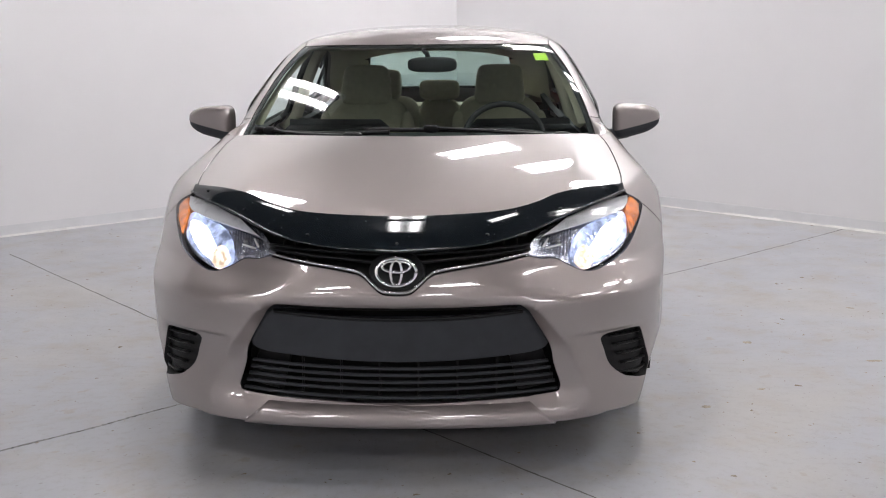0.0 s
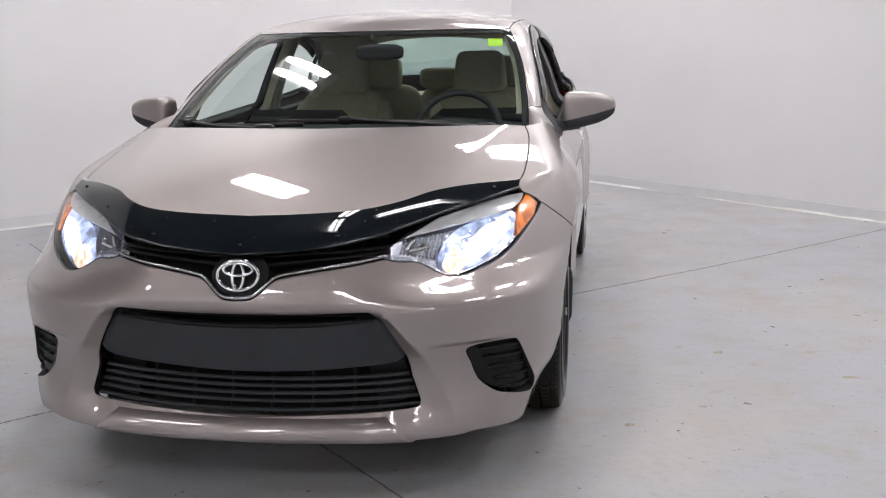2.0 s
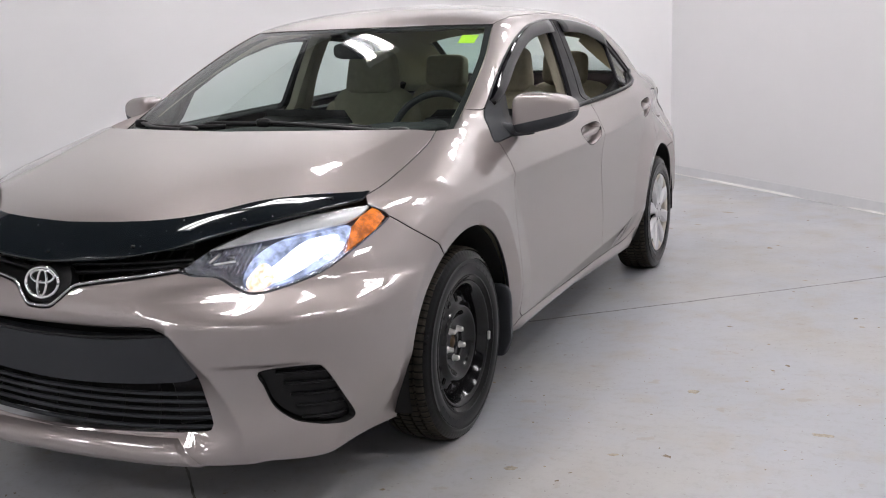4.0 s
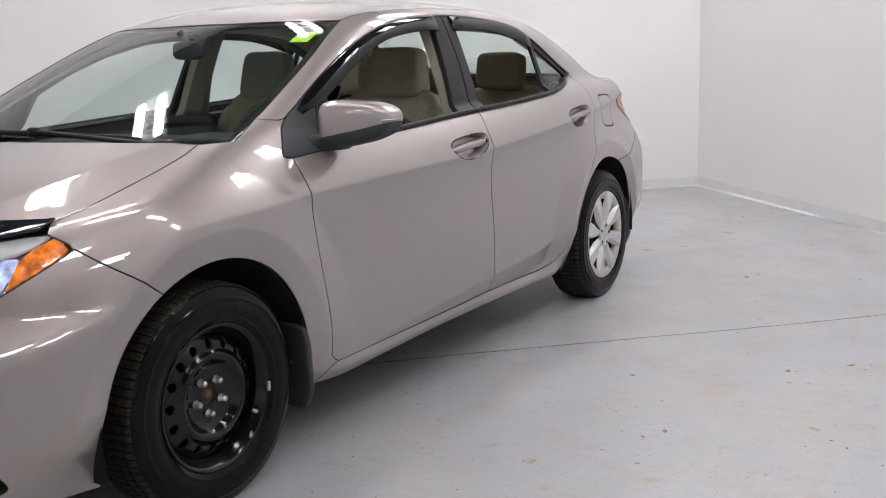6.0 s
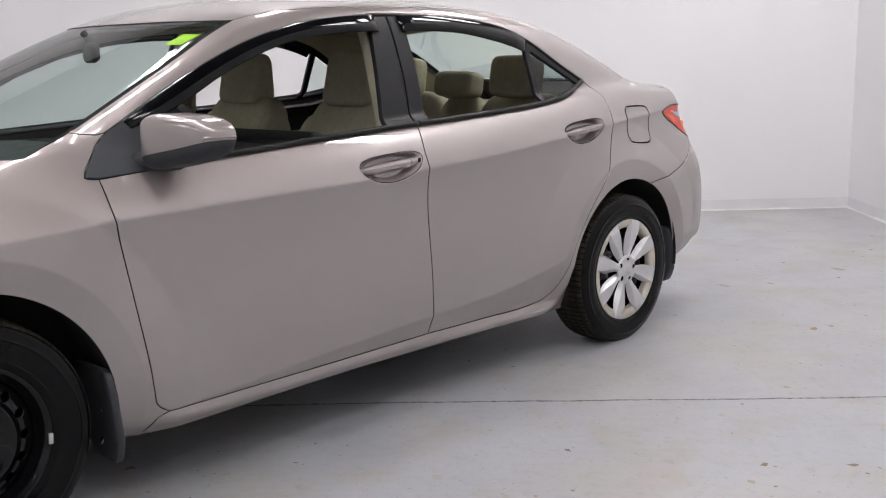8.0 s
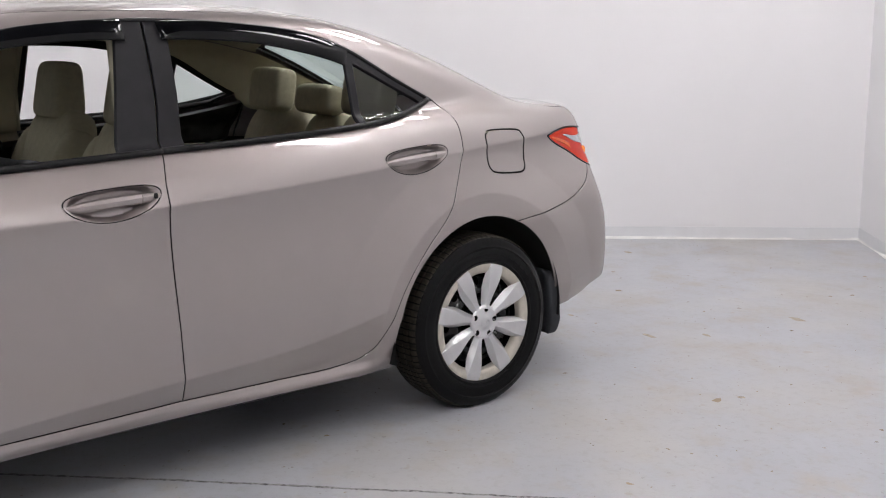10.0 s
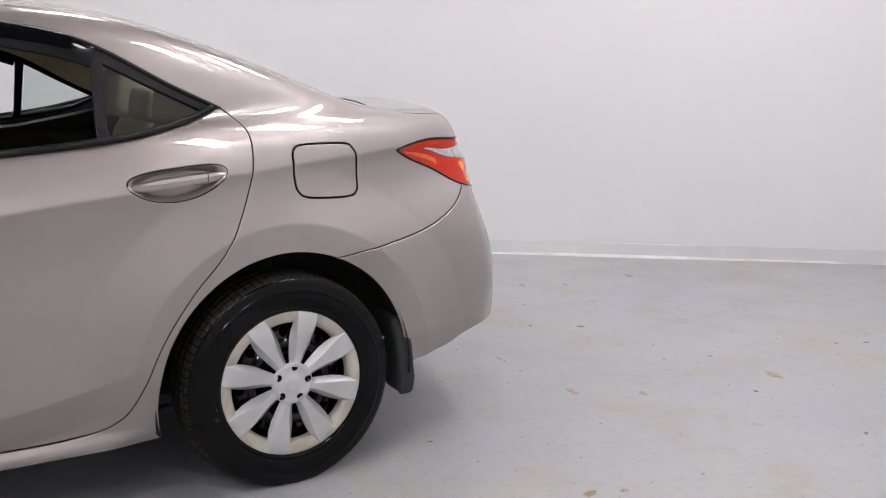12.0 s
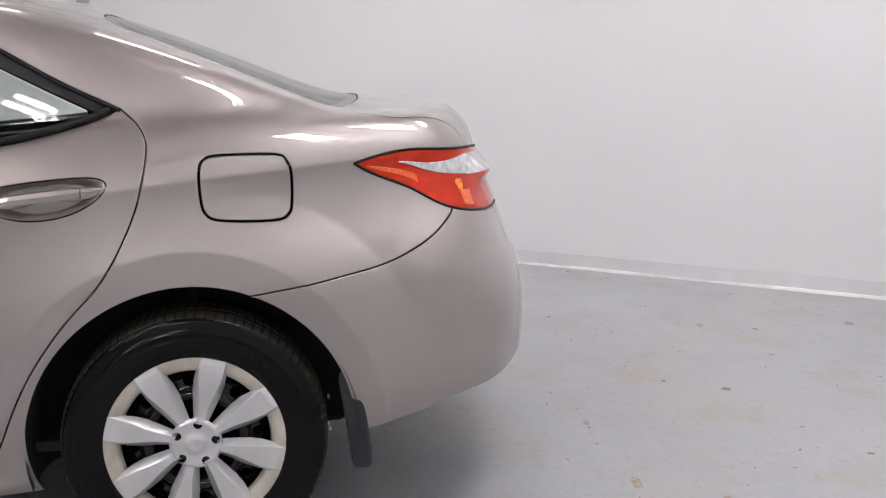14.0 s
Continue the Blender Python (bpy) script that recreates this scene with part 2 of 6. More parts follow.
def soft(q, w):
    """max(q, 0) with its corner rounded over w."""
    return 0.5 * (q + np.sqrt(q * q + w * w))


ARCH, BASE, HUB = 0.383, 2.70, 0.308
half_width = spline([(-0.9, 0.83), (-0.5, 0.867), (-0.1, 0.884), (0.5, 0.880), (1.1, 0.881), (1.6, 0.885), (2.2, 0.876), (2.5, 0.853), (2.76, 0.813), (3.0, 0.772), (3.15, 0.738), (3.4, 0.675), (3.7, 0.59)])
haunch = spline([(1.6, 0.0), (2.0, 0.004), (2.4, 0.025), (2.7, 0.062), (3.0, 0.090), (3.3, 0.125), (3.7, 0.16)])
crease = spline([(-0.6, 0.775), (0.0, 0.80), (0.45, 0.815), (1.5, 0.845), (2.2, 0.890), (2.8, 0.935), (3.2, 0.958)])
nose = spline([(0.10, -0.87), (0.18, -0.925), (0.24, -0.935), (0.34, -0.920), (0.46, -0.932), (0.54, -0.938), (0.60, -0.926), (0.66, -0.895), (0.72, -0.855), (0.80, -0.78), (0.90, -0.66)])
tail = spline([(0.10, 3.45), (0.22, 3.55), (0.32, 3.62), (0.42, 3.645), (0.56, 3.645), (0.66, 3.622), (0.76, 3.582), (0.86, 3.548), (0.96, 3.515), (1.04, 3.482), (1.10, 3.42)])
top_line = spline([(-0.95, 0.70), (-0.8, 0.768), (-0.6, 0.838), (-0.3, 0.922), (0.0, 0.992), (0.25, 1.040), (0.8, 1.048), (1.6, 1.06), (2.4, 1.10), (2.9, 1.095), (3.2, 1.081), (3.42, 1.067), (3.6, 1.05)])
roof_line = spline([(0.6, 1.290), (0.95, 1.384), (1.2, 1.423), (1.6, 1.446), (2.0, 1.437), (2.35, 1.398), (2.7, 1.315), (3.0, 1.225)])


tuck_line = spline([(0.4, 0.255), (0.6, 0.264), (0.85, 0.286), (1.17, 0.311), (1.53, 0.335), (1.9, 0.358), (2.1, 0.388), (2.27, 0.436), (2.4, 0.48)])
foot_line = spline([(0.3, 0.262), (0.98, 0.260), (1.56, 0.264), (1.92, 0.256), (2.4, 0.256)])
DISHES = ((1.376, 0.862, 0.136, 0.045), (2.412, 0.908, 0.138, 0.045))


def dish_line(y, cy, cz, ry):
    """Height of a handle dish's axis, bowed up towards its tips."""
    return cz + 0.06 * (y - cy) + 0.018 * ((y - cy) / ry) ** 2


def side(y, z):
    """Half width of the flank."""
    up, low = soft(z - crease(y), 0.004), soft(crease(y) - z, 0.004)
    inset = 0.40 * up + 1.1 * up ** 2 + 0.045 * low + 0.016 * (1 - np.exp(-low / 0.05)) * (1 - ramp(low, 0.10, 0.40)) * ramp(y, 0.2, 0.6)
    door = ramp(y, 0.35, 0.60) * (1 - ramp(y, 2.30, 2.52))
    inset = inset + (1 - door) * (0.25 * soft(0.392 - z, 0.006) + 0.5 * soft(0.262 - z, 0.006) * (1 - ramp(y, 2.7, 3.1)) * ramp(y, -0.1, 0.3))
    # the doors' foot tucks in under a fold; the sill below it bulges out again
    fold = 1 - ramp(y, 2.17, 2.32)
    tuck = smin(0.46 * soft(tuck_line(y) - z, 0.003), 0.048, 0.008)
    inset = inset + door * (fold * (tuck - 0.85 * soft(foot_line(y) - z, 0.003)) + (1 - fold) * 0.27 * soft(0.392 - z, 0.006) + (0.40 + 0.90 * fold) * soft(foot_line(y) - 0.026 - z, 0.010))
    r = np.minimum(np.hypot(y, z - HUB), np.hypot(y - BASE, z - HUB))
    tent = smin((r - 0.35) / 0.115, (0.62 - r) / 0.155, 0.08)
    flare = 0.024 * soft(tent, 0.02) * ramp(z, 0.20, 0.34) * ramp(r, 0.66, 0.60)
    for cy, cz, ry, rz in DISHES:
        rho = np.hypot((y - cy) / ry, (z - dish_line(y, cy, cz, ry)) / rz)
        inset = inset + 0.038 * ramp(rho, 1.0, 0.66)
    return half_width(y) - inset + flare + haunch(y) * ramp(low, 0.0, 0.30)


def bevel_width(z):
    return 0.03 + 0.22 * np.maximum(0.55 - z, 0)


def mouth_edge(z):
    return np.interp(z, (0.28, 0.36, 0.425, 0.533, 0.553), (0.492, 0.470, 0.455, 0.392, 0.372))


def front(x, z):
    x = np.abs(x)
    edge = mouth_edge(z)
    bevel = 0.036 * np.minimum(soft(1 - (x - edge) / bevel_width(z), 0.05), 1.2) * ramp(z, 0.19, 0.29) * ramp(z, 0.575, 0.52)
    pocket = 0.020 * ramp(x, 0.50, 0.62) * ramp(z, 0.462, 0.446) * ramp(z, 0.20, 0.42) * (1 - ramp(x, 0.64, 0.80))
    return pocket + nose(z) + 0.15 * x ** 2 + 0.72 * x ** 6 + 0.09 * ramp(x, 0.25, 0.6) * ramp(z, 0.56, 0.66) + 0.3 * x ** 2 * soft(z - 0.6, 0.03) + bevel


def rear(x, z):
    x = np.abs(x)
    return tail(z) - 0.24 * x ** 2 - 0.32 * x ** 6


def top(x, y):
    x = np.abs(x)
    crown = 0.034 * (x / 0.7) ** 2.2
    fold = 0.15 * soft(x - 0.545 - 0.18 * (y + 0.44), 0.012) * ramp(y, 0.34, 0.12)
    return top_line(y) + 0.006 - crown - fold


def glass_side(y, z):
    q = z - 1.0
    taper = 0.11 * (soft(y - 2.2, 0.05) / 0.9) ** 2 + 0.05 * soft(0.55 - y, 0.05)
    return 0.768 - 0.32 * q - 0.20 * q * np.abs(q) - taper


def screen(x, y):
    q = y - 0.757 - 0.40 * x ** 2
    return 1.30 + 0.432 * q - 0.05 * q * q


def back(x, y):
    q = y - 2.45 + 0.25 * x ** 2
    return 1.376 - 0.41 * q - 0.03 * q * q


def f_lower(x, y, z):
    x = np.abs(x)
    f = smax(0.75 * (z - top(x, y)), x - side(y, z), 0.07)
    f = smax(f, 0.8 * (front(x, z) - y), 0.042)
    return smax(f, 0.9 * (y - rear(x, z)), 0.09)


def f_cabin(x, y, z):
    x = np.abs(x)
    r = roof_line(y) - 0.055 * (x / 0.6) ** 2.4
    f = smax(z - r, 0.9 * (z - screen(x, y)), 0.06)
    f = smax(f, 0.9 * (z - back(x, y)), 0.10)
    f = smax(f, 0.95 * (x - glass_side(y, z)), 0.09)
    return f


def f_body(x, y, z):
    k = 0.015 + 0.045 * ramp(y, 2.45, 2.85)
    return smin(f_lower(x, y, z), smax(f_cabin(x, y, z), 0.88 - z, 0.02), k)


def solve(origin, way, f, far=2.2):
    """Distance along each ray, from inside, at which it leaves f."""
    lo, hi = np.zeros(len(origin)), np.full(len(origin), far)
    for _ in range(34):
        mid = 0.5 * (lo + hi)
        p = origin + way * mid[:, None]
        inside = f(*p.T) < 0
        lo, hi = np.where(inside, mid, lo), np.where(inside, hi, mid)
    return origin + way * (0.5 * (lo + hi))[:, None]


def normals(p, f, e=0.002):
    g = np.stack([f(*(p + d).T) - f(*(p - d).T) for d in np.eye(3) * e], 1)
    return g / np.linalg.norm(g, axis=1)[:, None]


SPINE0, SPINE1, SPINE_Z = 0.2, 2.6, 0.60


def rays(mode, uv):
    """Origins and directions of the rays of a projection: star, side, top, front or rear."""
    u, v = np.asarray(uv, float).T
    o, w = np.zeros((len(u), 3)), np.zeros((len(u), 3))
    if mode == "side":
        o[:, 1], o[:, 2], w[:, 0] = u, v, 1
    elif mode == "top":
        o[:, 0], o[:, 1], o[:, 2], w[:, 2] = u, v, 0.55, 1
    elif mode == "front":
        o[:, 0], o[:, 2], w[:, 1] = u, v, -1
        o[:, 1] = 0.1
    elif mode == "rear":
        o[:, 0], o[:, 2], w[:, 1] = u, v, 1
        o[:, 1] = 2.7
    else:
        phi = np.where(u < SPINE0, u - SPINE0, np.where(u > SPINE1, u - SPINE1, 0))
        o[:, 1], o[:, 2] = np.clip(u, SPINE0, SPINE1), SPINE_Z
        w[:, 0], w[:, 1], w[:, 2] = np.cos(phi) * np.cos(v), np.sin(phi) * np.cos(v), np.sin(v)
    return o, w


def flat(mode, p):
    """The inverse: places to the projection's two coordinates."""
    x, y, z = np.asarray(p, float).T
    if mode == "side":
        return np.stack([y, z], 1)
    if mode == "top":
        return np.stack([x, y], 1)
    if mode in ("front", "rear"):
        return np.stack([x, z], 1)
    yo = np.clip(y, SPINE0, SPINE1)
    phi = np.arctan2(y - yo, x)
    return np.stack([yo + phi, np.arctan2(z - SPINE_Z, np.hypot(x, y - yo))], 1)


def on(mode, uv, f=None):
    """Places on the body under points of a projection."""
    o, w = rays(mode, np.atleast_2d(uv))
    return solve(o, w, f or f_body)
# ---- builders ----
def part(name, data, mat, parent=None, label="", matrix=None):
    """Links a mesh or a bmesh as one object."""
    if isinstance(data, bmesh.types.BMesh):
        me = bpy.data.meshes.new(name)
        data.to_mesh(me)
        data.free()
        data = me
    for m in (mat if isinstance(mat, (list, tuple)) else [mat]):
        if m and data.materials.find(m.name) < 0:
            data.materials.append(m)
    ob = new(name, data)
    ob.parent = parent
    if matrix is not None:
        ob.matrix_basis = matrix
    return tagged(ob, label)


def empty(name, parent=None, matrix=None):
    ob = new(name)
    ob.empty_display_size = 0.2
    ob.parent = parent
    if matrix is not None:
        ob.matrix_basis = matrix
    return ob


def raw(name, verts, faces, nrm=None, smooth=True):
    me = bpy.data.meshes.new(name)
    me.from_pydata([tuple(map(float, v)) for v in verts], [], [tuple(map(int, f)) for f in faces])
    me.validate()
    if smooth:
        me.shade_smooth()
    if nrm is not None and len(nrm) == len(me.vertices):
        me.normals_split_custom_set_from_vertices([tuple(map(float, n)) for n in nrm])
    me.update()
    return me


def catmull(p, step=0.012, closed=False):
    """A smooth line through control points, about step apart."""
    p = np.asarray(p, float)
    if len(p) < 3 and not closed:
        n = max(2, int(np.linalg.norm(p[1] - p[0]) / step) + 1)
        return p[0] + (p[1] - p[0]) * np.linspace(0, 1, n)[:, None]
    q = np.vstack([p[-1], p, p[:2]]) if closed else np.vstack([2 * p[0] - p[1], p, 2 * p[-1] - p[-2]])
    out = []
    for a, b, c, d in zip(q[:-3], q[1:-2], q[2:-1], q[3:]):
        n = max(1, int(np.linalg.norm(c - b) / step + 0.5))
        u = np.linspace(0, 1, n, endpoint=False)[:, None]
        out.append(0.5 * (2 * b + (c - a) * u + (2 * a - 5 * b + 4 * c - d) * u ** 2 + (3 * b - a - 3 * c + d) * u ** 3))
    if not closed:
        out.append(p[-1:])
    return np.vstack(out)


def seam(mode, pts, f=None, step=0.012):
    """A smooth line on the body through points of a projection."""
    return on(mode, catmull(pts, step), f)


def loop_of(*lines):
    """Closes several lines into one outline, dropping doubled ends."""
    p = np.vstack(lines)
    keep = np.linalg.norm(p - np.roll(p, 1, 0), axis=1) > 0.003
    return p[keep]


def mirrored(line):
    """A line from the centre outwards, made whole across the car."""
    m = line[::-1] * np.array([-1, 1, 1])
    return np.vstack([m, line])


def inside(poly, pts):
    x, y = pts[:, 0][:, None], pts[:, 1][:, None]
    x0, y0 = poly.T
    x1, y1 = np.roll(poly, -1, 0).T
    with np.errstate(divide="ignore", invalid="ignore"):
        cut = ((y0 > y) != (y1 > y)) & (x < (x1 - x0) * (y - y0) / (y1 - y0) + x0)
    return cut.sum(1) % 2 == 1


def gap_to(poly, pts):
    a, b = poly, np.roll(poly, -1, 0)
    d = b - a
    best = np.full(len(pts), 9.0)
    for i in range(0, len(pts), 2000):
        p = pts[i:i + 2000, None, :]
        t = np.clip(((p - a) * d).sum(2) / np.maximum((d * d).sum(1), 1e-12), 0, 1)
        best[i:i + 2000] = np.sqrt((((p - a - t[..., None] * d)) ** 2).sum(2).min(1))
    return best


def fill(loops, step, lines=None):
    """Triangles inside loops[0] and outside the others: points, faces, and the index of each loop's points."""
    from mathutils.geometry import delaunay_2d_cdt
    lo, hi = loops[0].min(0), loops[0].max(0)
    gx, gy = np.meshgrid(np.arange(lo[0], hi[0], step), np.arange(lo[1], hi[1], step * 0.87))
    gx = gx + (np.arange(gx.shape[0]) % 2)[:, None] * step / 2
    g = np.stack([gx.ravel(), gy.ravel()], 1)
    ok = inside(loops[0], g)
    g = g[ok]
    for k, l in enumerate(loops):
        if k:
            g = g[~inside(l, g)]
        g = g[gap_to(l, g) > step * 0.55]
    if lines is not None and len(lines):
        ok = inside(loops[0], lines)
        for k, l in enumerate(loops):
            ok &= (gap_to(l, lines) > 0.0045) & (~inside(l, lines) if k else True)
        lines = lines[ok]
        near = np.array([np.hypot(*(lines - q).T).min() if len(lines) else 9 for q in g])
        g = np.vstack([g[near > step * 0.6], lines])
    pts, edges, start = [], [], 0
    for l in loops:
        n = len(l)
        pts.append(l)
        edges += [(start + i, start + (i + 1) % n) for i in range(n)]
        start += n
    pts = np.vstack(pts + [g])
    v, _, fc, ov, _, _ = delaunay_2d_cdt([Vector(p) for p in pts], edges, [], 0, 1e-6)
    v, fc = np.array([tuple(p) for p in v]), np.array([tuple(q) for q in fc])
    mid = v[fc].mean(1)
    ok = inside(loops[0], mid)
    for l in loops[1:]:
        ok &= ~inside(l, mid)
    where = {}
    for i, o in enumerate(ov):
        for j in o:
            where[j] = i
    return v, fc[ok], [[where[s + i] for i in range(len(l))] for s, l in zip(np.cumsum([0] + [len(l) for l in loops[:-1]]), loops)]


def panel(mode, loop, holes=(), step=0.016, f=None, offset=0.0, gap=0.003, depth=0.014, hole_depth=None, hole_gap=None, lines=None):
    """A pressed panel on the body inside an outline: skin, small rolled edge and turned-in flange. Returns points, faces, normals."""
    f = f or f_body
    outlines = [np.asarray(l) for l in (loop, *holes)]
    flats = [flat(mode, l) for l in outlines]
    skins, rims = [], []
    for k, (l, q) in enumerate(zip(outlines, flats)):
        n = normals(l, f)
        t = np.roll(l, -1, 0) - np.roll(l, 1, 0)
        t /= np.maximum(np.linalg.norm(t, axis=1), 1e-9)[:, None]
        w = np.cross(n, t)
        w /= np.maximum(np.linalg.norm(w, axis=1), 1e-9)[:, None]
        test = inside(flats[0], flat(mode, l + w * 0.004)) if k == 0 else ~inside(q, flat(mode, l + w * 0.004))
        if test.mean() < 0.5:
            w = -w
        g = gap if k == 0 or hole_gap is None else hole_gap
        inner = flat(mode, l + w * (g / 2 + 0.0025))
        skins.append(inner)
        rims.append((l + w * g / 2, n, w))
    v2, fc, rings = fill(skins, step / (0.85 if mode == "star" else 1.0), flat(mode, lines) if lines is not None else None)
    p = on(mode, v2, f)
    n = normals(p, f)
    p = p + n * offset
    tri = p[fc]
    flip = (np.cross(tri[:, 1] - tri[:, 0], tri[:, 2] - tri[:, 0]) * n[fc[:, 0]]).sum(1) < 0
    fc[flip] = fc[flip][:, ::-1]
    verts, nrm, faces, base = [p], [n], [tuple(t) for t in fc], len(p)
    for k, (ring, (e, en, w)) in enumerate(zip(rings, rims)):
        d = depth if k == 0 or hole_depth is None else hole_depth
        if d <= 0:
            continue
        m = len(ring)
        e = e + en * offset
        verts += [e - en * 0.0014, e - en * d]
        a = en * 0.5 - w
        nrm += [a / np.linalg.norm(a, axis=1)[:, None], -w]
        for i in range(m):
            j = (i + 1) % m
            for lo, hi in (([ring[i], ring[j]], [base + i, base + j]), ([base + i, base + j], [base + m + i, base + m + j])):
                faces.append((lo[0], lo[1], hi[1], hi[0]))
        base += 2 * m
    p, n = np.vstack(verts), np.vstack(nrm)
    out = []
    for t in faces:
        a = p[list(t)]
        c = np.cross(a[1] - a[0], a[2] - a[0])
        out.append(t if (c * n[list(t)].mean(0)).sum() >= 0 else t[::-1])
    return p, out, n


def emit(name, data, mat, parent, label="", left=False):
    p, fc, n = data
    if left:
        s = np.array([-1, 1, 1])
        p, n, fc = p * s, n * s, [t[::-1] for t in fc]
    me = raw(name, p, fc, n)
    if mat is PAINT:
        me.materials.append(PAINT)
        me.materials.append(VOID)
        # turned-in flanges get the cavity black, so seams show painted shade
        quads = [q.index for q in me.polygons if len(q.vertices) == 4]
        for i in quads[1::2]:
            me.polygons[i].material_index = 1
        mat = None
    return part(name, me, mat, parent, label)


def both(name, data, mat, parent, label=""):
    return emit(name, data, mat, parent, label), emit(name, data, mat, parent, label, True)


def lathe(profile, steps=64, axis="x", closed=False):
    """Turns (along, radius) pairs about an axis through the origin: points and faces."""
    a = np.linspace(0, 2 * np.pi, steps, endpoint=False)
    prof = np.asarray(profile, float)
    m = len(prof)
    x = np.repeat(prof[:, 0][None], steps, 0)
    r = np.repeat(prof[:, 1][None], steps, 0)
    p = np.stack([x, r * np.cos(a)[:, None], r * np.sin(a)[:, None]], 2).reshape(-1, 3)
    fc = []
    for i in range(steps):
        j = (i + 1) % steps
        for k in range(m if closed else m - 1):
            l = (k + 1) % m
            fc.append((i * m + k, i * m + l, j * m + l, j * m + k))
    return p, fc


def superbox(size, power=4.0, nu=40, nv=20, taper=None):
    """A cushion-like rounded box about the origin; size = half extents."""
    u = np.linspace(-np.pi, np.pi, nu, endpoint=False)
    v = np.linspace(-np.pi / 2, np.pi / 2, nv)
    e = 2 / power
    sg = lambda w: np.sign(w) * np.abs(w) ** e
    U, V = np.meshgrid(u, v)
    p = np.stack([sg(np.cos(V)) * sg(np.cos(U)), sg(np.cos(V)) * sg(np.sin(U)), sg(np.sin(V))], 2).reshape(-1, 3)
    p = p * np.array(size)
    if taper:
        p = taper(p)
    fc = [(i * nu + j, i * nu + (j + 1) % nu, (i + 1) * nu + (j + 1) % nu, (i + 1) * nu + j) for i in range(nv - 1) for j in range(nu)]
    return p, fc


def box_mesh(lo, hi, bevel=0.004, segments=2):
    bm = bmesh.new()
    bmesh.ops.create_cube(bm, size=1)
    for v in bm.verts:
        v.co = Vector(lo) + Vector([(c + 0.5) * (b - a) for c, a, b in zip(v.co, lo, hi)])
    if bevel:
        bmesh.ops.bevel(bm, geom=bm.edges[:], offset=bevel, segments=segments, affect="EDGES", profile=0.5)
    return bm


def tube(points, radius, sides=8, flat_to=1.0):
    """A closed rod along a line; flat_to squashes it upright."""
    p = np.asarray(points, float)
    t = np.gradient(p, axis=0)
    t /= np.linalg.norm(t, axis=1)[:, None]
    ref = np.array([0, 0, 1.0]) if abs(t[:, 2]).max() < 0.97 else np.array([0.93, 0.37, 0.05])
    s = np.cross(t, ref)
    s /= np.linalg.norm(s, axis=1)[:, None]
    w = np.cross(s, t)
    rad = np.broadcast_to(radius, len(p))
    a = np.linspace(0, 2 * np.pi, sides, endpoint=False)
    v = (p[:, None] + rad[:, None, None] * (np.cos(a)[None, :, None] * s[:, None] + flat_to * np.sin(a)[None, :, None] * w[:, None])).reshape(-1, 3)
    fc = [(i * sides + j, i * sides + (j + 1) % sides, (i + 1) * sides + (j + 1) % sides, (i + 1) * sides + j) for i in range(len(p) - 1) for j in range(sides)]
    fc += [tuple(range(sides))[::-1], tuple((len(p) - 1) * sides + j for j in range(sides))]
    return v, fc
# ---- the room: four walls, two of them added out of view, round a painted concrete floor ----
CORNER, AWAY_L, AWAY_R, SIDE, HIGH = Vector((0.02, 6.80, 0)), Vector((-0.695, -0.719, 0)), Vector((0.695, -0.719, 0)), 13.0, 4.265
LAMP_Z = 4.2
P0, P1, P2 = CORNER, CORNER + AWAY_L * SIDE, CORNER + AWAY_R * SIDE
P3 = P1 + AWAY_R * SIDE


def slab(name, corners, low, high, mat, label, category):
    bm = bmesh.new()
    lo = [bm.verts.new((c.x, c.y, low)) for c in corners]
    hi = [bm.verts.new((c.x, c.y, high)) for c in corners]
    n = len(corners)
    bm.faces.new(lo[::-1])
    bm.faces.new(hi)
    for i in range(n):
        bm.faces.new((lo[i], lo[(i + 1) % n], hi[(i + 1) % n], hi[i]))
    bmesh.ops.recalc_face_normals(bm, faces=bm.faces[:])
    return tagged(part(name, bm, mat), label, category, kind="structure")


def room_wall(name, a, b, label, mat):
    d = (b - a).normalized()
    out = Vector((d.y, -d.x, 0))
    centre = (P0 + P3) / 2
    if (a - centre).dot(out) < 0:
        out = -out
    foot = [a - d * 0.2, b + d * 0.2, b + d * 0.2 + out * 0.2, a - d * 0.2 + out * 0.2]
    w = slab(name, foot, -0.1, HIGH, mat, label, "wall")
    return w, d, -out


def run_of(profile, a, b, inward, wobble, seed):
    """Sweeps an (inwards, up) profile along a wall's foot with an uneven hand-laid edge."""
    rnd = np.random.RandomState(seed)
    n = 160
    t = np.linspace(0, 1, n)
    off = np.convolve(rnd.randn(n), np.ones(5) / 5, "same") * wobble
    prof = np.array(profile)
    v = np.array([[a.x + (b.x - a.x) * s + inward.x * max(0.001, q[0] + o * (q[0] > 0.004)), a.y + (b.y - a.y) * s + inward.y * max(0.001, q[0] + o * (q[0] > 0.004)), q[1]] for s, o in zip(t, off) for q in prof])
    m = len(prof)
    fc = [(i * m + k, i * m + k + 1, (i + 1) * m + k + 1, (i + 1) * m + k) for i in range(n - 1) for k in range(m - 1)]
    return v, fc


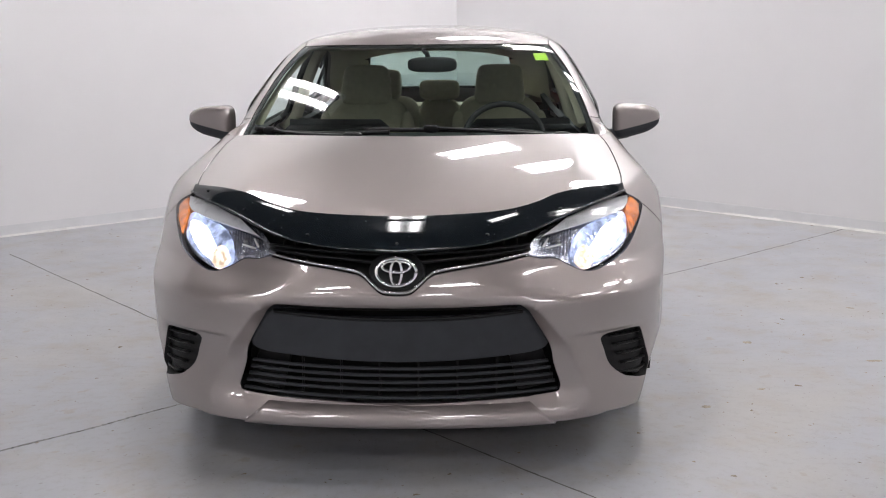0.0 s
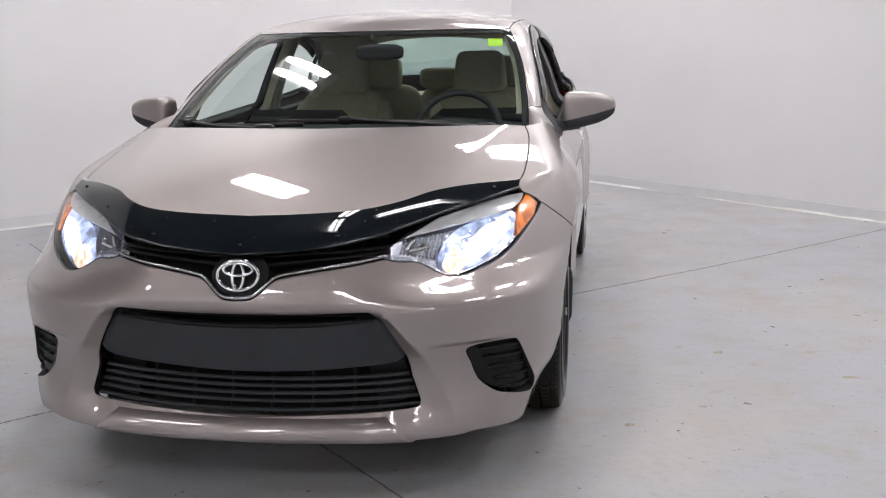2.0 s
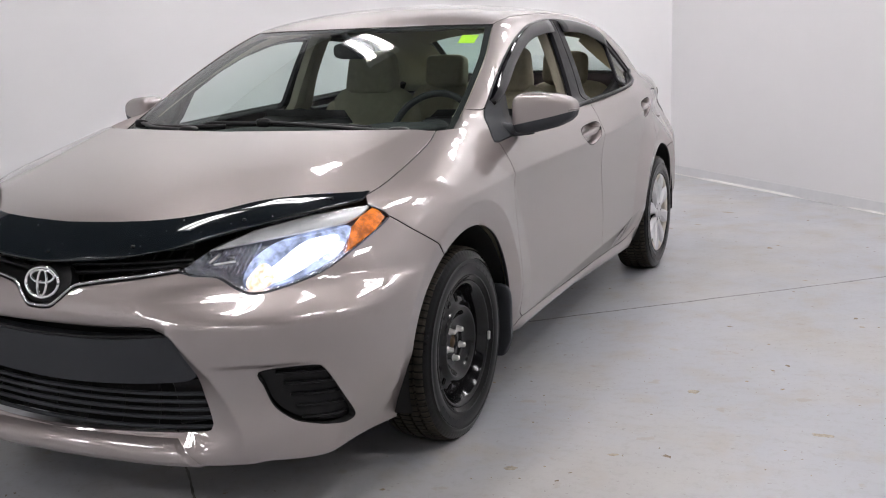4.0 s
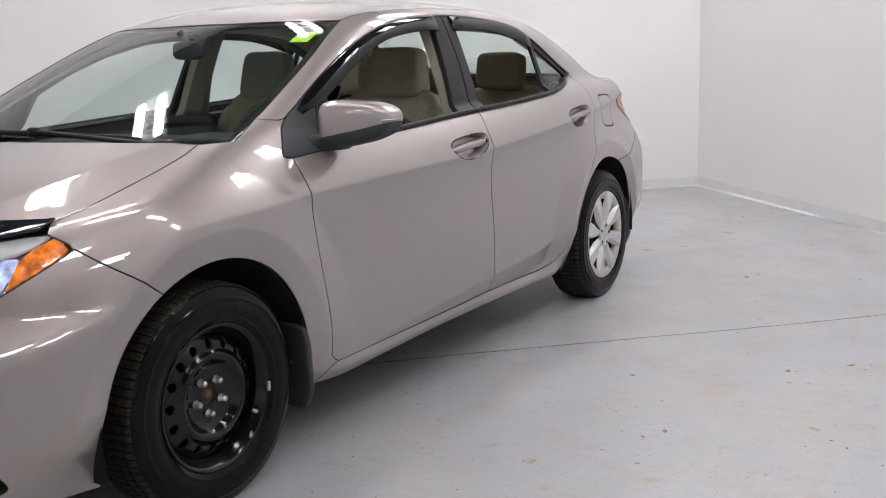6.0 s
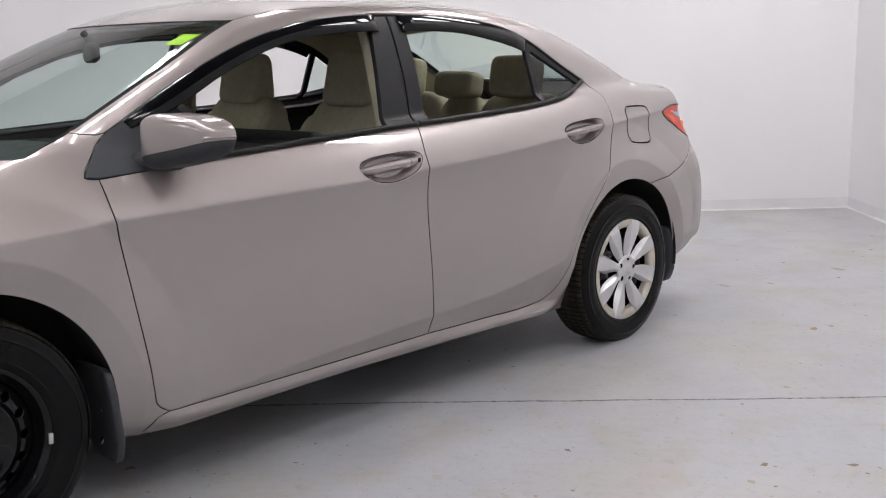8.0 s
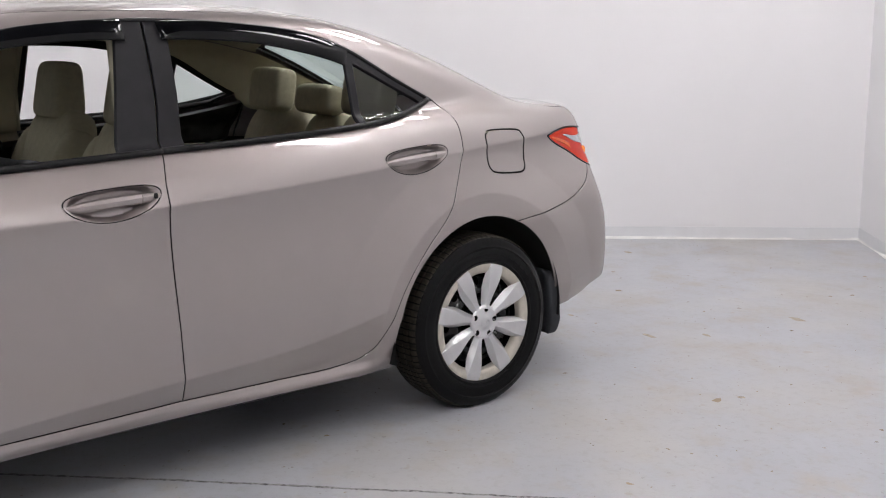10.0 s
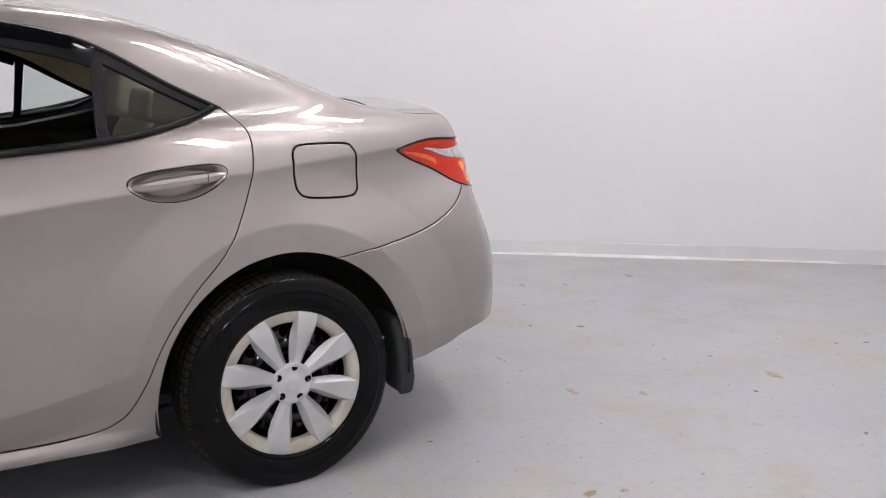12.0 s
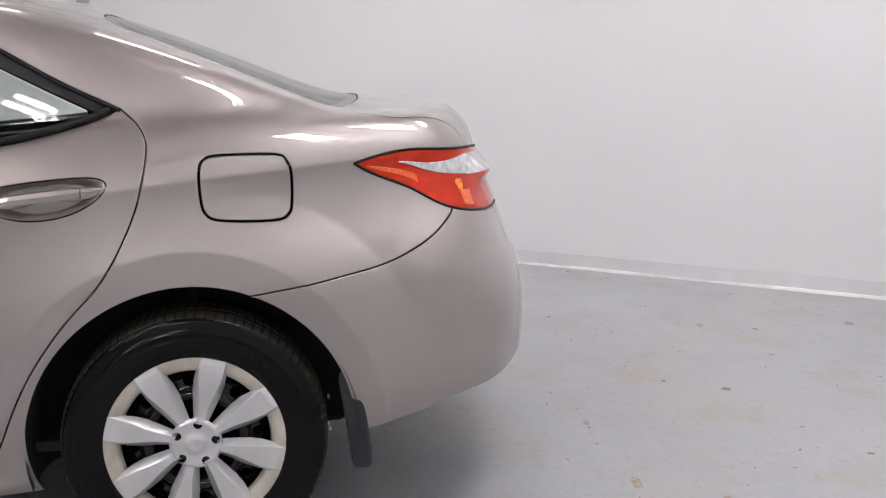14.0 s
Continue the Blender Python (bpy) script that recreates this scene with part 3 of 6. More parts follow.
floor = slab("floor", [P0, P1, P3, P2], -0.2, 0.0, FLOOR, "light grey painted concrete floor with stains and chips", "floor")
ceiling = slab("ceiling", [P0, P1, P3, P2], HIGH, HIGH + 0.2, CEILING, "dark grey roof deck above the lamps", "ceiling")
# the south walls are out of view, added to bounce light onto the car
for wname, a, b, seed, wmat, wlabel in (("wall_north_west", P0, P1, 1, WALL, "smooth white painted wall meeting the grey floor"), ("wall_north_east", P0, P2, 2, WALL, "smooth white painted wall meeting the grey floor"), ("wall_south_west", P1, P3, 3, WALL, "unseen white wall added to brighten the car"), ("wall_south_east", P2, P3, 4, WALL, "unseen white wall added to brighten the car")):
    w, d, inward = room_wall(wname, a, b, wlabel, wmat)
    bv, bf = run_of([(0.001, 0.085), (0.004, 0.084), (0.005, 0.004)], a, b, inward, 0.0, seed)
    base = tagged(part("baseboard", raw("baseboard", bv, bf, smooth=False), BASE_GREY), "low pale grey base strip along the wall", "baseboard", kind="structure")
    cv, cf = run_of([(0.003, 0.016), (0.006, 0.014), (0.011, 0.008), (0.016, 0.001)], a, b, inward, 0.012, seed + 10)
    tagged(part("trim", raw("trim", cv, cf), BASE_WHITE), "uneven white sealant bead at the wall's foot", "sealant", kind="structure")


def floor_joint(points, width, seed, label, mat=None):
    """A ragged saw joint or crack in the floor."""
    rnd = np.random.RandomState(seed)
    p = catmull(points, 0.02)
    t = np.gradient(p, axis=0)
    t /= np.linalg.norm(t, axis=1)[:, None]
    s = np.stack([-t[:, 1], t[:, 0]], 1)
    n = len(p)
    wob = np.convolve(rnd.randn(n), np.ones(9) / 9, "same") * 0.006
    wl, wr = width * (0.35 + 0.5 * rnd.rand(n)), width * (0.35 + 0.5 * rnd.rand(n))
    mid = p + s * wob[:, None]
    v = np.vstack([np.c_[mid + s * wl[:, None], np.full(n, 0.0006)], np.c_[mid, np.full(n, 0.0022)], np.c_[mid - s * wr[:, None], np.full(n, 0.0006)]])
    fc = [(k * n + i, k * n + i + 1, (k + 1) * n + i + 1, (k + 1) * n + i) for k in (0, 1) for i in range(n - 1)]
    return tagged(part("floor_joint", raw("floor_joint", v, fc), mat or GAP), label, "floor joint", kind="structure")


JOINT = worn("dirt_filled_joint", (0.22, 0.215, 0.21), 0.85, spread=0.85, scale=70)
floor_joint([(-4.6, -3.9), (-2.6, -1.85), (-1.34, -0.675), (-0.865, -0.195), (0.10, 0.86), (0.55, 1.335), (1.16, 1.925), (1.82, 2.555), (2.80, 3.56), (3.1, 3.87)], 0.010, 5, "narrow dirt-filled joint across the concrete floor", JOINT)
floor_joint([(-2.9, 2.75), (-1.2, 0.85), (-0.48, 0.10), (0.0, -0.41), (0.273, -0.69), (0.596, -1.03), (1.2, -1.65), (3.2, -3.7)], 0.006, 6, "thin dark crack in the painted concrete floor", GAP)


def chips():
    """Scattered chips and scuffs on the floor, thin ragged flakes."""
    rnd = np.random.RandomState(12)
    v, fc = [], []
    for _ in range(2600):
        c = np.array([rnd.uniform(-3.2, 4.2), rnd.uniform(-3.0, 6.0)])
        r = rnd.choice([0.003, 0.006, 0.011, 0.020], p=[0.60, 0.28, 0.10, 0.02]) * rnd.uniform(0.6, 1.4)
        k = rnd.randint(6, 10)
        a = np.sort(rnd.rand(k) * 2 * np.pi)
        stretch, turn = rnd.uniform(0.35, 1.0), rnd.rand() * np.pi
        q = np.stack([np.cos(a), np.sin(a) * stretch], 1) * (r * rnd.uniform(0.6, 1.2, k))[:, None]
        q = q @ np.array([[np.cos(turn), np.sin(turn)], [-np.sin(turn), np.cos(turn)]]) + c
        s = len(v)
        v += [(*w, 0.0004) for w in q] + [(*c, 0.0016)]
        fc += [(s + i, s + (i + 1) % k, s + k) for i in range(k)]
    return raw("floor_chips", v, fc)


CHIP = worn("flaked_paint_and_grit", (0.27, 0.21, 0.145), 0.85, spread=0.6, scale=3)
tagged(part("floor_chips", chips(), CHIP), "scattered brown chips and grit on the floor", "grit", kind="stuff")


def worn_patch(x, y, r, seed):
    """A larger bare patch where the floor paint has come away, with a ragged outline."""
    rnd = np.random.RandomState(seed)
    a = np.linspace(0, 2 * np.pi, 26, endpoint=False)
    edge = r * 0.88 * (0.75 + 0.35 * rnd.rand(26)) * (1 + 0.25 * np.cos(2 * a + rnd.rand() * 6))
    edge *= np.where(rnd.rand(26) < 0.2, 1.18, 1)
    ring = np.stack([x + edge * np.cos(a) * 1.3, y + edge * np.sin(a) * 0.8], 1)
    v = [(*q, 0.0005) for q in ring] + [(x + (p - x) * 0.6, y + (q - y) * 0.6, 0.0012) for p, q in ring] + [(x, y, 0.0014)]
    fc = [(i, (i + 1) % 26, 26 + (i + 1) % 26, 26 + i) for i in range(26)] + [(26 + i, 26 + (i + 1) % 26, 52) for i in range(26)]
    tagged(part("floor_patch", raw("floor_patch", v, fc), BARE), "tan bare patch in the floor paint", "floor patch", kind="structure")


BARE = worn("bare_stained_concrete", (0.385, 0.335, 0.265), 0.8, spread=0.35, scale=60, grain=0.5, grain_scale=300)
for seed, (px, py, r) in enumerate(((0.92, 4.625, 0.036), (0.645, 3.87, 0.028), (0.81, 4.07, 0.022), (-0.72, 5.31, 0.034), (1.41, 3.47, 0.016), (0.16, 3.87, 0.018), (-0.866, 4.695, 0.024), (1.459, 0.652, 0.024), (2.15, 1.30, 0.020), (1.923, 0.376, 0.026), (1.086, -0.213, 0.020), (1.345, -0.007, 0.016), (1.971, 1.726, 0.014))):
    worn_patch(px, py, r, seed)


def wall_sign():
    """A small dark green panel in a grey frame, fixed to the white wall."""
    m = pose(-5.082, 1.538, 1.80, 0, 0, -44)
    thing = part("wall_sign", box_mesh((-0.11, -0.012, -0.10), (0.11, 0.012, 0.10), 0.004), SIGN_FRAME, None, "", m)
    part("sign_face", box_mesh((-0.095, -0.016, -0.085), (0.095, -0.0115, 0.085), 0.002), SIGN_GREEN, thing, "dark green sign face")
    return tagged(thing, "small dark green sign in a grey frame on the white wall", "wall sign")


SIGN_FRAME = worn("grey_sign_frame", (0.35, 0.35, 0.36), 0.5, spread=0.1)
SIGN_GREEN = worn("dark_green_sign_enamel", (0.02, 0.09, 0.04), 0.4, spread=0.2)
wall_sign()


def strip_light(x, y, turn):
    """A twin-tube strip light under the ceiling."""
    m = pose(x, y, LAMP_Z - 0.06, 0, 0, turn)
    bm = box_mesh((-0.56, -0.17, 0.02), (0.56, 0.17, 0.12), 0.01)
    thing = part("strip_light", bm, FIXTURE, None, "", m)
    for s in (-0.10, 0.10):
        v, fc = superbox((0.50, 0.045, 0.022), 6, 24, 10)
        part("tube", raw("tube", v + np.array([0, s, 0.0]), fc), TUBE, thing, "glowing white tube")
    for s in (-0.535, 0.535):
        part("end_cap", box_mesh((s - 0.022, -0.15, -0.03), (s + 0.022, 0.15, 0.03), 0.004), FIXTURE, thing)
    return tagged(thing, "white twin-tube strip light under the roof, out of view, some added as fill", "ceiling light", "strip lights over the car")


# the last two are made up, only to brighten the car's front
for lx, ly, turn in ((0.35, 4.95, 40), (-1.75, 3.2, -42), (2.2, 4.0, 44), (-2.25, 1.5, -44), (4.7, 1.8, 44), (1.3, 0.2, 44), (3.3, 0.9, 44), (0.6, -5.2, 44), (-1.8, -6.0, 44), (-2.6, -8.0, 44), (0.4, -9.2, 44), (3.4, -1.3, 44), (-0.2, 0.7, 90), (-0.2, -0.6, 90), (5.6, -0.6, 44), (-2.7, -3.1, -37), (1.2, 4.5, 44), (3.2, -5.8, 44), (-4.6, -5.0, 44)):
    strip_light(lx, ly, turn)
# ---- the car ----
car = tagged(empty("sedan_car"), "taupe metallic four-door sedan with headlights on, parked on concrete", "car")

# seams of the right half, from the nose to the tail
hood_rear = seam("top", [(0, -0.035), (0.26, -0.010), (0.54, 0.055), (0.66, 0.105), (0.708, 0.132)], f_lower)
hood_side = seam("top", [(0.708, 0.132), (0.728, 0.045), (0.739, -0.10), (0.740, -0.28), (0.726, -0.385)], f_lower)
hood_nose = seam("top", [(0, -0.832), (0.2, -0.812), (0.385, -0.735), (0.54, -0.592), (0.65, -0.475), (0.726, -0.385)], f_lower)
lamp_top = seam("star", flat("star", on("front", [(0.393, 0.690), (0.425, 0.718), (0.47, 0.752), (0.56, 0.793), (0.65, 0.815), (0.745, 0.823)], f_lower)), f_lower)
lamp_low = seam("star", flat("star", np.vstack([on("front", [(0.745, 0.823), (0.790, 0.797)], f_lower), on("side", [(-0.385, 0.785), (-0.49, 0.733), (-0.615, 0.671)], f_lower), on("front", [(0.640, 0.640), (0.583, 0.631), (0.533, 0.645), (0.482, 0.672), (0.430, 0.678), (0.393, 0.690)], f_lower)])), f_lower)
fender_seam = seam("side", [(-0.382, 0.786), (-0.335, 0.742), (-0.255, 0.684), (-0.190, 0.6405)])


def arch(y0, a0, a1, n=70):
    a = np.radians(np.linspace(a0, a1, n))
    return on("side", np.stack([y0 + ARCH * np.cos(a), HUB + ARCH * np.sin(a)], 1), f_lower)


front_arch_bumper = arch(0, 119.7, 200, 50)
front_arch_fender = arch(0, 119.7, -17, 70)
rear_arch_side = arch(BASE, 66.5, 196, 70)
rear_arch_bumper = arch(BASE, 66.5, -7, 50)
sill_low = seam("side", [(0.367, 0.196), (0.59, 0.200), (1.135, 0.209), (1.8, 0.211), (2.33, 0.199)])
door_front = seam("side", [(0.398, 0.921), (0.404, 0.86), (0.410, 0.81), (0.440, 0.636), (0.485, 0.346), (0.500, 0.290), (0.535, 0.262)])
door_foot = seam("side", [(0.535, 0.262), (0.977, 0.260), (1.556, 0.264)])
rear_foot = seam("side", [(1.556, 0.264), (1.92, 0.256), (2.05, 0.254), (2.14, 0.258)])
door_split = seam("side", [(1.556, 0.264), (1.534, 0.70), (1.529, 0.88), (1.548, 0.985)])
door_rear = seam("side", [(2.14, 0.258), (2.195, 0.272), (2.250, 0.325), (2.335, 0.491), (2.425, 0.615), (2.528, 0.725), (2.603, 0.862), (2.636, 0.985), (2.628, 1.048), (2.578, 1.100)])
belt_front = seam("side", [(1.548, 0.985), (1.2, 0.968), (0.87, 0.950), (0.60, 0.934), (0.398, 0.921)])
belt_rear = seam("side", [(2.578, 1.100), (2.46, 1.060), (2.25, 1.024), (1.84, 0.998), (1.548, 0.985)])
sail_front = seam("side", [(0.398, 0.921), (0.362, 0.927), (0.368, 0.942), (0.42, 0.995), (0.464, 1.033)])
window_top = seam("side", [(0.464, 1.033), (0.633, 1.122), (0.818, 1.208), (1.003, 1.277), (1.196, 1.326), (1.366, 1.348), (1.566, 1.361), (1.81, 1.357), (2.05, 1.336), (2.18, 1.308), (2.29, 1.262), (2.44, 1.172), (2.578, 1.100)])
screen_side = seam("top", [(0.712, 0.235), (0.694, 0.43), (0.648, 0.71), (0.600, 0.89), (0.568, 1.000)], f_cabin)
screen_top = seam("top", [(0, 0.852), (0.2, 0.868), (0.4, 0.922), (0.52, 0.972), (0.568, 1.000)], f_cabin)
screen_foot = seam("top", [(0, 0.035), (0.3, 0.060), (0.55, 0.125), (0.66, 0.185), (0.712, 0.235)], f_cabin)
pillar_cut = np.vstack([seam("side", [(0.464, 1.033), (0.44, 1.029)]), on("top", [(0.7235, 0.405), (0.698, 0.385)], f_cabin)])
roof_side = seam("top", [(0.568, 1.000), (0.584, 1.3), (0.586, 1.8), (0.560, 2.2), (0.500, 2.47), (0.462, 2.55)], f_cabin)
roof_back = seam("top", [(0, 2.475), (0.25, 2.49), (0.40, 2.525), (0.462, 2.55)], f_cabin)
rear_glass_side = seam("top", [(0.462, 2.55), (0.490, 2.75), (0.535, 2.95), (0.585, 3.10)])
rear_glass_foot = seam("top", [(0, 3.185), (0.3, 3.165), (0.50, 3.125), (0.585, 3.10)])
deck_side = seam("top", [(0.585, 3.10), (0.640, 3.16), (0.650, 3.24), (0.618, 3.35), (0.575, 3.425)])
tail_tip = on("side", [(3.118, 0.946)])
tail_lamp_top = seam("star", flat("star", np.vstack([tail_tip, on("side", [(3.17, 0.960), (3.25, 0.971)]), on("star", [(SPINE1 + 0.86, 0.345), (SPINE1 + 1.02, 0.345), (SPINE1 + 1.20, 0.345)])])))
tail_lamp_low = seam("star", flat("star", np.vstack([tail_tip, on("side", [(3.16, 0.920), (3.25, 0.880), (3.36, 0.822)]), on("star", [(SPINE1 + 0.93, 0.185), (SPINE1 + 1.05, 0.180), (SPINE1 + 1.20, 0.180)])])))
lamp_joint = on("side", [(3.36, 0.822)])
bumper_seam = seam("side", [(3.36, 0.822), (3.352, 0.805), (3.289, 0.755), (3.187, 0.711), (3.063, 0.688), (2.853, 0.6592)])
bumper_foot_front = seam("star", flat("star", np.vstack([on("front", [(0, 0.177), (0.25, 0.180), (0.45, 0.185), (0.60, 0.190), (0.668, 0.196)], f_lower), on("side", [(-0.60, 0.195), (-0.36, 0.177)], f_lower)])), f_lower)
bumper_foot_rear = seam("star", flat("star", np.vstack([on("side", [(3.080, 0.2613), (3.108, 0.284), (3.184, 0.305), (3.262, 0.321), (3.405, 0.362)], f_lower), on("rear", [(0.60, 0.384), (0.3, 0.384), (0, 0.384)], f_lower)])), f_lower)


# hood
folds = np.vstack([on("top", [(0.545 + 0.18 * (y + 0.44) + d, y) for y in np.arange(-0.6, 0.1, 0.012)], f_lower) for d in (-0.02, -0.008, 0.0, 0.008, 0.02)])
hood = emit("hood", panel("top", loop_of(mirrored(hood_rear), hood_side[1:], mirrored(hood_nose)[::-1][1:], hood_side[::-1][1:] * np.array([-1, 1, 1])), f=f_lower, step=0.018, depth=0.03, lines=np.vstack([folds, folds * np.array([-1, 1, 1])])), PAINT, car)

# front bumper with its openings
grille_v = on("front", catmull([(0.0, 0.590), (0.040, 0.594), (0.066, 0.612), (0.100, 0.641), (0.135, 0.652), (0.24, 0.668), (0.393, 0.688)], 0.01), f_lower)
mouth = on("front", np.vstack([catmull([(0, 0.546), (0.20, 0.549), (0.345, 0.556), (0.372, 0.551), (0.392, 0.533)], 0.01), catmull([(0.392, 0.533), (0.455, 0.425), (0.470, 0.36), (0.492, 0.292), (0.488, 0.278), (0.470, 0.272)], 0.01)[1:], catmull([(0.470, 0.272), (0.332, 0.262), (0, 0.247)], 0.01)[1:]]), f_lower)
fog_out = on("star", catmull(flat("star", np.vstack([on("front", [(0.623, 0.434), (0.686, 0.443), (0.742, 0.441), (0.757, 0.428)], f_lower), on("side", [(-0.665, 0.36), (-0.618, 0.275)], f_lower), on("front", [(0.765, 0.276), (0.730, 0.288), (0.695, 0.303), (0.652, 0.341), (0.631, 0.394)], f_lower)])), 0.01, True), f_lower)
FLIP = np.array([-1, 1, 1])
zz = np.arange(0.25, 0.55, 0.009)
bevels = np.vstack([on("front", np.stack([mouth_edge(zz) + bevel_width(zz) + d, zz], 1), f_lower) for d in (-0.014, -0.005, 0.0, 0.005, 0.014)])
xx = np.arange(0.49, 0.80, 0.009)
bevels = np.vstack([bevels] + [on("front", np.stack([xx, np.full(len(xx), z)], 1), f_lower) for z in (0.440, 0.446, 0.450, 0.455, 0.460, 0.466)])
bevels = np.vstack([bevels, bevels * FLIP])
nose_edge = np.vstack([grille_v, lamp_low[::-1][1:]])
stop = int(np.argmin(np.linalg.norm(nose_edge - fender_seam[0], axis=1)))
half = np.vstack([nose_edge[:stop], fender_seam, front_arch_bumper[1:], bumper_foot_front[::-1]])
whole = loop_of(half, half[::-1] * FLIP)
mouth_loop = loop_of(mouth, mouth[::-1] * FLIP)
bumper = emit("front_bumper", panel("star", whole, [mouth_loop, fog_out, fog_out[::-1] * FLIP], f=f_lower, step=0.013, depth=0.02, hole_depth=0.035, lines=bevels), PAINT, car, "stone-chipped taupe bumper cover")

# the flat plank along the bumper's foot
def lip_mesh():
    prof = ((0.254, -0.010), (0.249, 0.004), (0.242, 0.015), (0.228, 0.021), (0.204, 0.0215), (0.190, 0.017), (0.184, 0.006), (0.181, -0.02))
    s = np.linspace(-1, 1, 81)
    rows = []
    for z, out in prof:
        w = 0.40 + 0.078 * (0.250 - z) / 0.066
        q = on("front", np.stack([s * w, np.full(81, z - 0.006 * (1 - s ** 2))], 1), f_lower)
        rows.append(q - np.array([0, 1, 0]) * out)
    v = np.array(rows).transpose(1, 0, 2).reshape(-1, 3)
    m = len(prof)
    fc = [(i * m + k, i * m + k + 1, (i + 1) * m + k + 1, (i + 1) * m + k) for i in range(80) for k in range(m - 1)]
    return raw("bumper_lip", v, fc + [tuple(range(m))[::-1], tuple(80 * m + k for k in range(m))])


part("bumper_lip", lip_mesh(), PAINT, car, "flat painted lip along the bumper's foot")

# grille, plate bar and lower intake
def behind(d):
    return lambda x, y, z: f_lower(x, y, z) + d


def front_patch(pts, d, **k):
    """A closed patch seen from the front, d behind the skin."""
    f = behind(d)
    return panel("front", on("front", pts, f), f=f, **k)


def ring2(pts):
    """A half outline in (x, z), from the centre top to the centre bottom, made whole."""
    p = np.asarray(pts, float)
    return catmull_loop(np.vstack([p, p[::-1] * np.array([-1, 1])]))


def catmull_loop(p):
    keep = np.linalg.norm(p - np.roll(p, 1, 0), axis=1) > 0.002
    return catmull(p[keep], 0.012, True)


def poly(pts, step=0.012):
    """A closed outline with sharp corners."""
    p = np.asarray(pts, float)
    return np.vstack([catmull(np.array([a, b]), step)[:-1] for a, b in zip(p, np.roll(p, -1, 0))])


# backing sheet: the shade behind the grille bars, put into its colour
grille = emit("grille", front_patch(poly([(-0.43, 0.56), (0.43, 0.56), (0.46, 0.72), (0.36, 0.775), (-0.36, 0.775), (-0.46, 0.72)]), 0.07, depth=0.02), VOID, car, "slim-barred upper grille over a sheet coloured as shade")
for z0, z1, w, d in ((0.742, 0.722, 0.39, 0.024), (0.712, 0.694, 0.40, 0.026), (0.700, 0.668, 0.40, 0.03)):
    xs = np.linspace(-w, w, 41)
    zz = z0 - (z0 - z1) * (1 - np.abs(xs) / w) ** 1.2
    line = on("front", np.stack([xs, zz], 1), behind(d))
    part("bar", raw("bar", *tube(line, 0.008, 8, 0.8)), BLACK, grille)
for xx in np.linspace(-0.36, 0.36, 19):
    line = on("front", np.stack([np.full(8, xx), np.linspace(0.62 if abs(xx) < 0.09 else 0.675, 0.75, 8)], 1), behind(0.045))
    part("upright", raw("upright", *tube(line, 0.003, 5)), BLACK, grille)
trim_line = on("front", np.vstack([(grille_v[::-1] * FLIP)[:, [0, 2]], grille_v[1:, [0, 2]]]) + np.array([0, 0.007]), f_lower)
part("grille_trim", raw("grille_trim", *tube(trim_line, 0.0048, 8)), SATIN_CHROME, grille, "satin silver edge strip")
cup = front_patch(catmull(np.array([(0.085, 0.655), (0.06, 0.697), (0, 0.712), (-0.06, 0.697), (-0.085, 0.655), (-0.055, 0.612), (0, 0.601), (0.055, 0.612)]), 0.01, True), 0.008, depth=0.03)
emit("emblem_mount", cup, BLACK, grille)
EMBLEM = Vector((0, float(on("front", [(0, 0.657)], f_lower)[0, 1]) - 0.010, 0.657))
badge = empty("emblem", car)


def oval(cx, cz, rx, rz, r, flat_to=1.0):
    a = np.linspace(0, 2 * np.pi, 65)
    pts = np.stack([cx + rx * np.cos(a), np.zeros(65), cz + rz * np.sin(a)], 1)
    v, fc = tube(pts, r, 8)
    v = v * np.array([1, 0.8, 1])
    v[:, 1] += 0.25 * v[:, 2]
    return raw("oval", v + np.array(EMBLEM), fc)


part("ring", oval(0, 0, 0.059, 0.040, 0.0055), CHROME, badge, "chrome oval ring")
part("ring", oval(0, 0.016, 0.042, 0.0165, 0.0048), CHROME, badge, "chrome oval ring")
part("ring", oval(0, -0.002, 0.0165, 0.036, 0.0048), CHROME, badge, "chrome oval ring")

# backing sheet coloured as the dark depth of the intake
intake = emit("lower_intake", front_patch(poly([(-0.50, 0.235), (0.50, 0.235), (0.47, 0.43), (0.385, 0.57), (-0.385, 0.57), (-0.47, 0.43)]), 0.085, depth=0.02), VOID, car, "five-barred lower intake over a sheet coloured as shade")
bar_pts = ring2([(0, 0.503), (0.2, 0.508), (0.36, 0.525), (0.388, 0.526), (0.452, 0.430), (0.448, 0.414), (0.40, 0.396), (0.2, 0.376), (0, 0.369)])
emit("plate_bar", front_patch(bar_pts, 0.002, depth=0.05, gap=0.002), GREY_PLASTIC, car, "blank charcoal plastic bar for the plate")
xs = np.linspace(-0.375, 0.375, 50)
lip = on("front", np.stack([xs, 0.508 + 0.021 * (xs / 0.375) ** 2], 1), behind(0.004))
part("ribbed_edge", raw("ribbed_edge", *tube(lip, 0.006, 6)), BLACK, intake)
part("bar", raw("bar", *tube(on("front", np.stack([np.linspace(-0.37, 0.37, 50), np.full(50, 0.535)], 1), behind(0.03)), 0.005, 6)), BLACK, intake)
for k, zz in enumerate((0.360, 0.339, 0.318, 0.297, 0.275)):
    w = 0.457 + (0.360 - zz) * 0.34
    xs = np.linspace(-w, w, 61)
    line = on("front", np.stack([xs, zz - 0.018 * (1 - (xs / w) ** 2)], 1), behind(0.022))
    part("bar", raw("bar", *tube(line, 0.0085, 8, 0.62)), GREY_PLASTIC, intake)
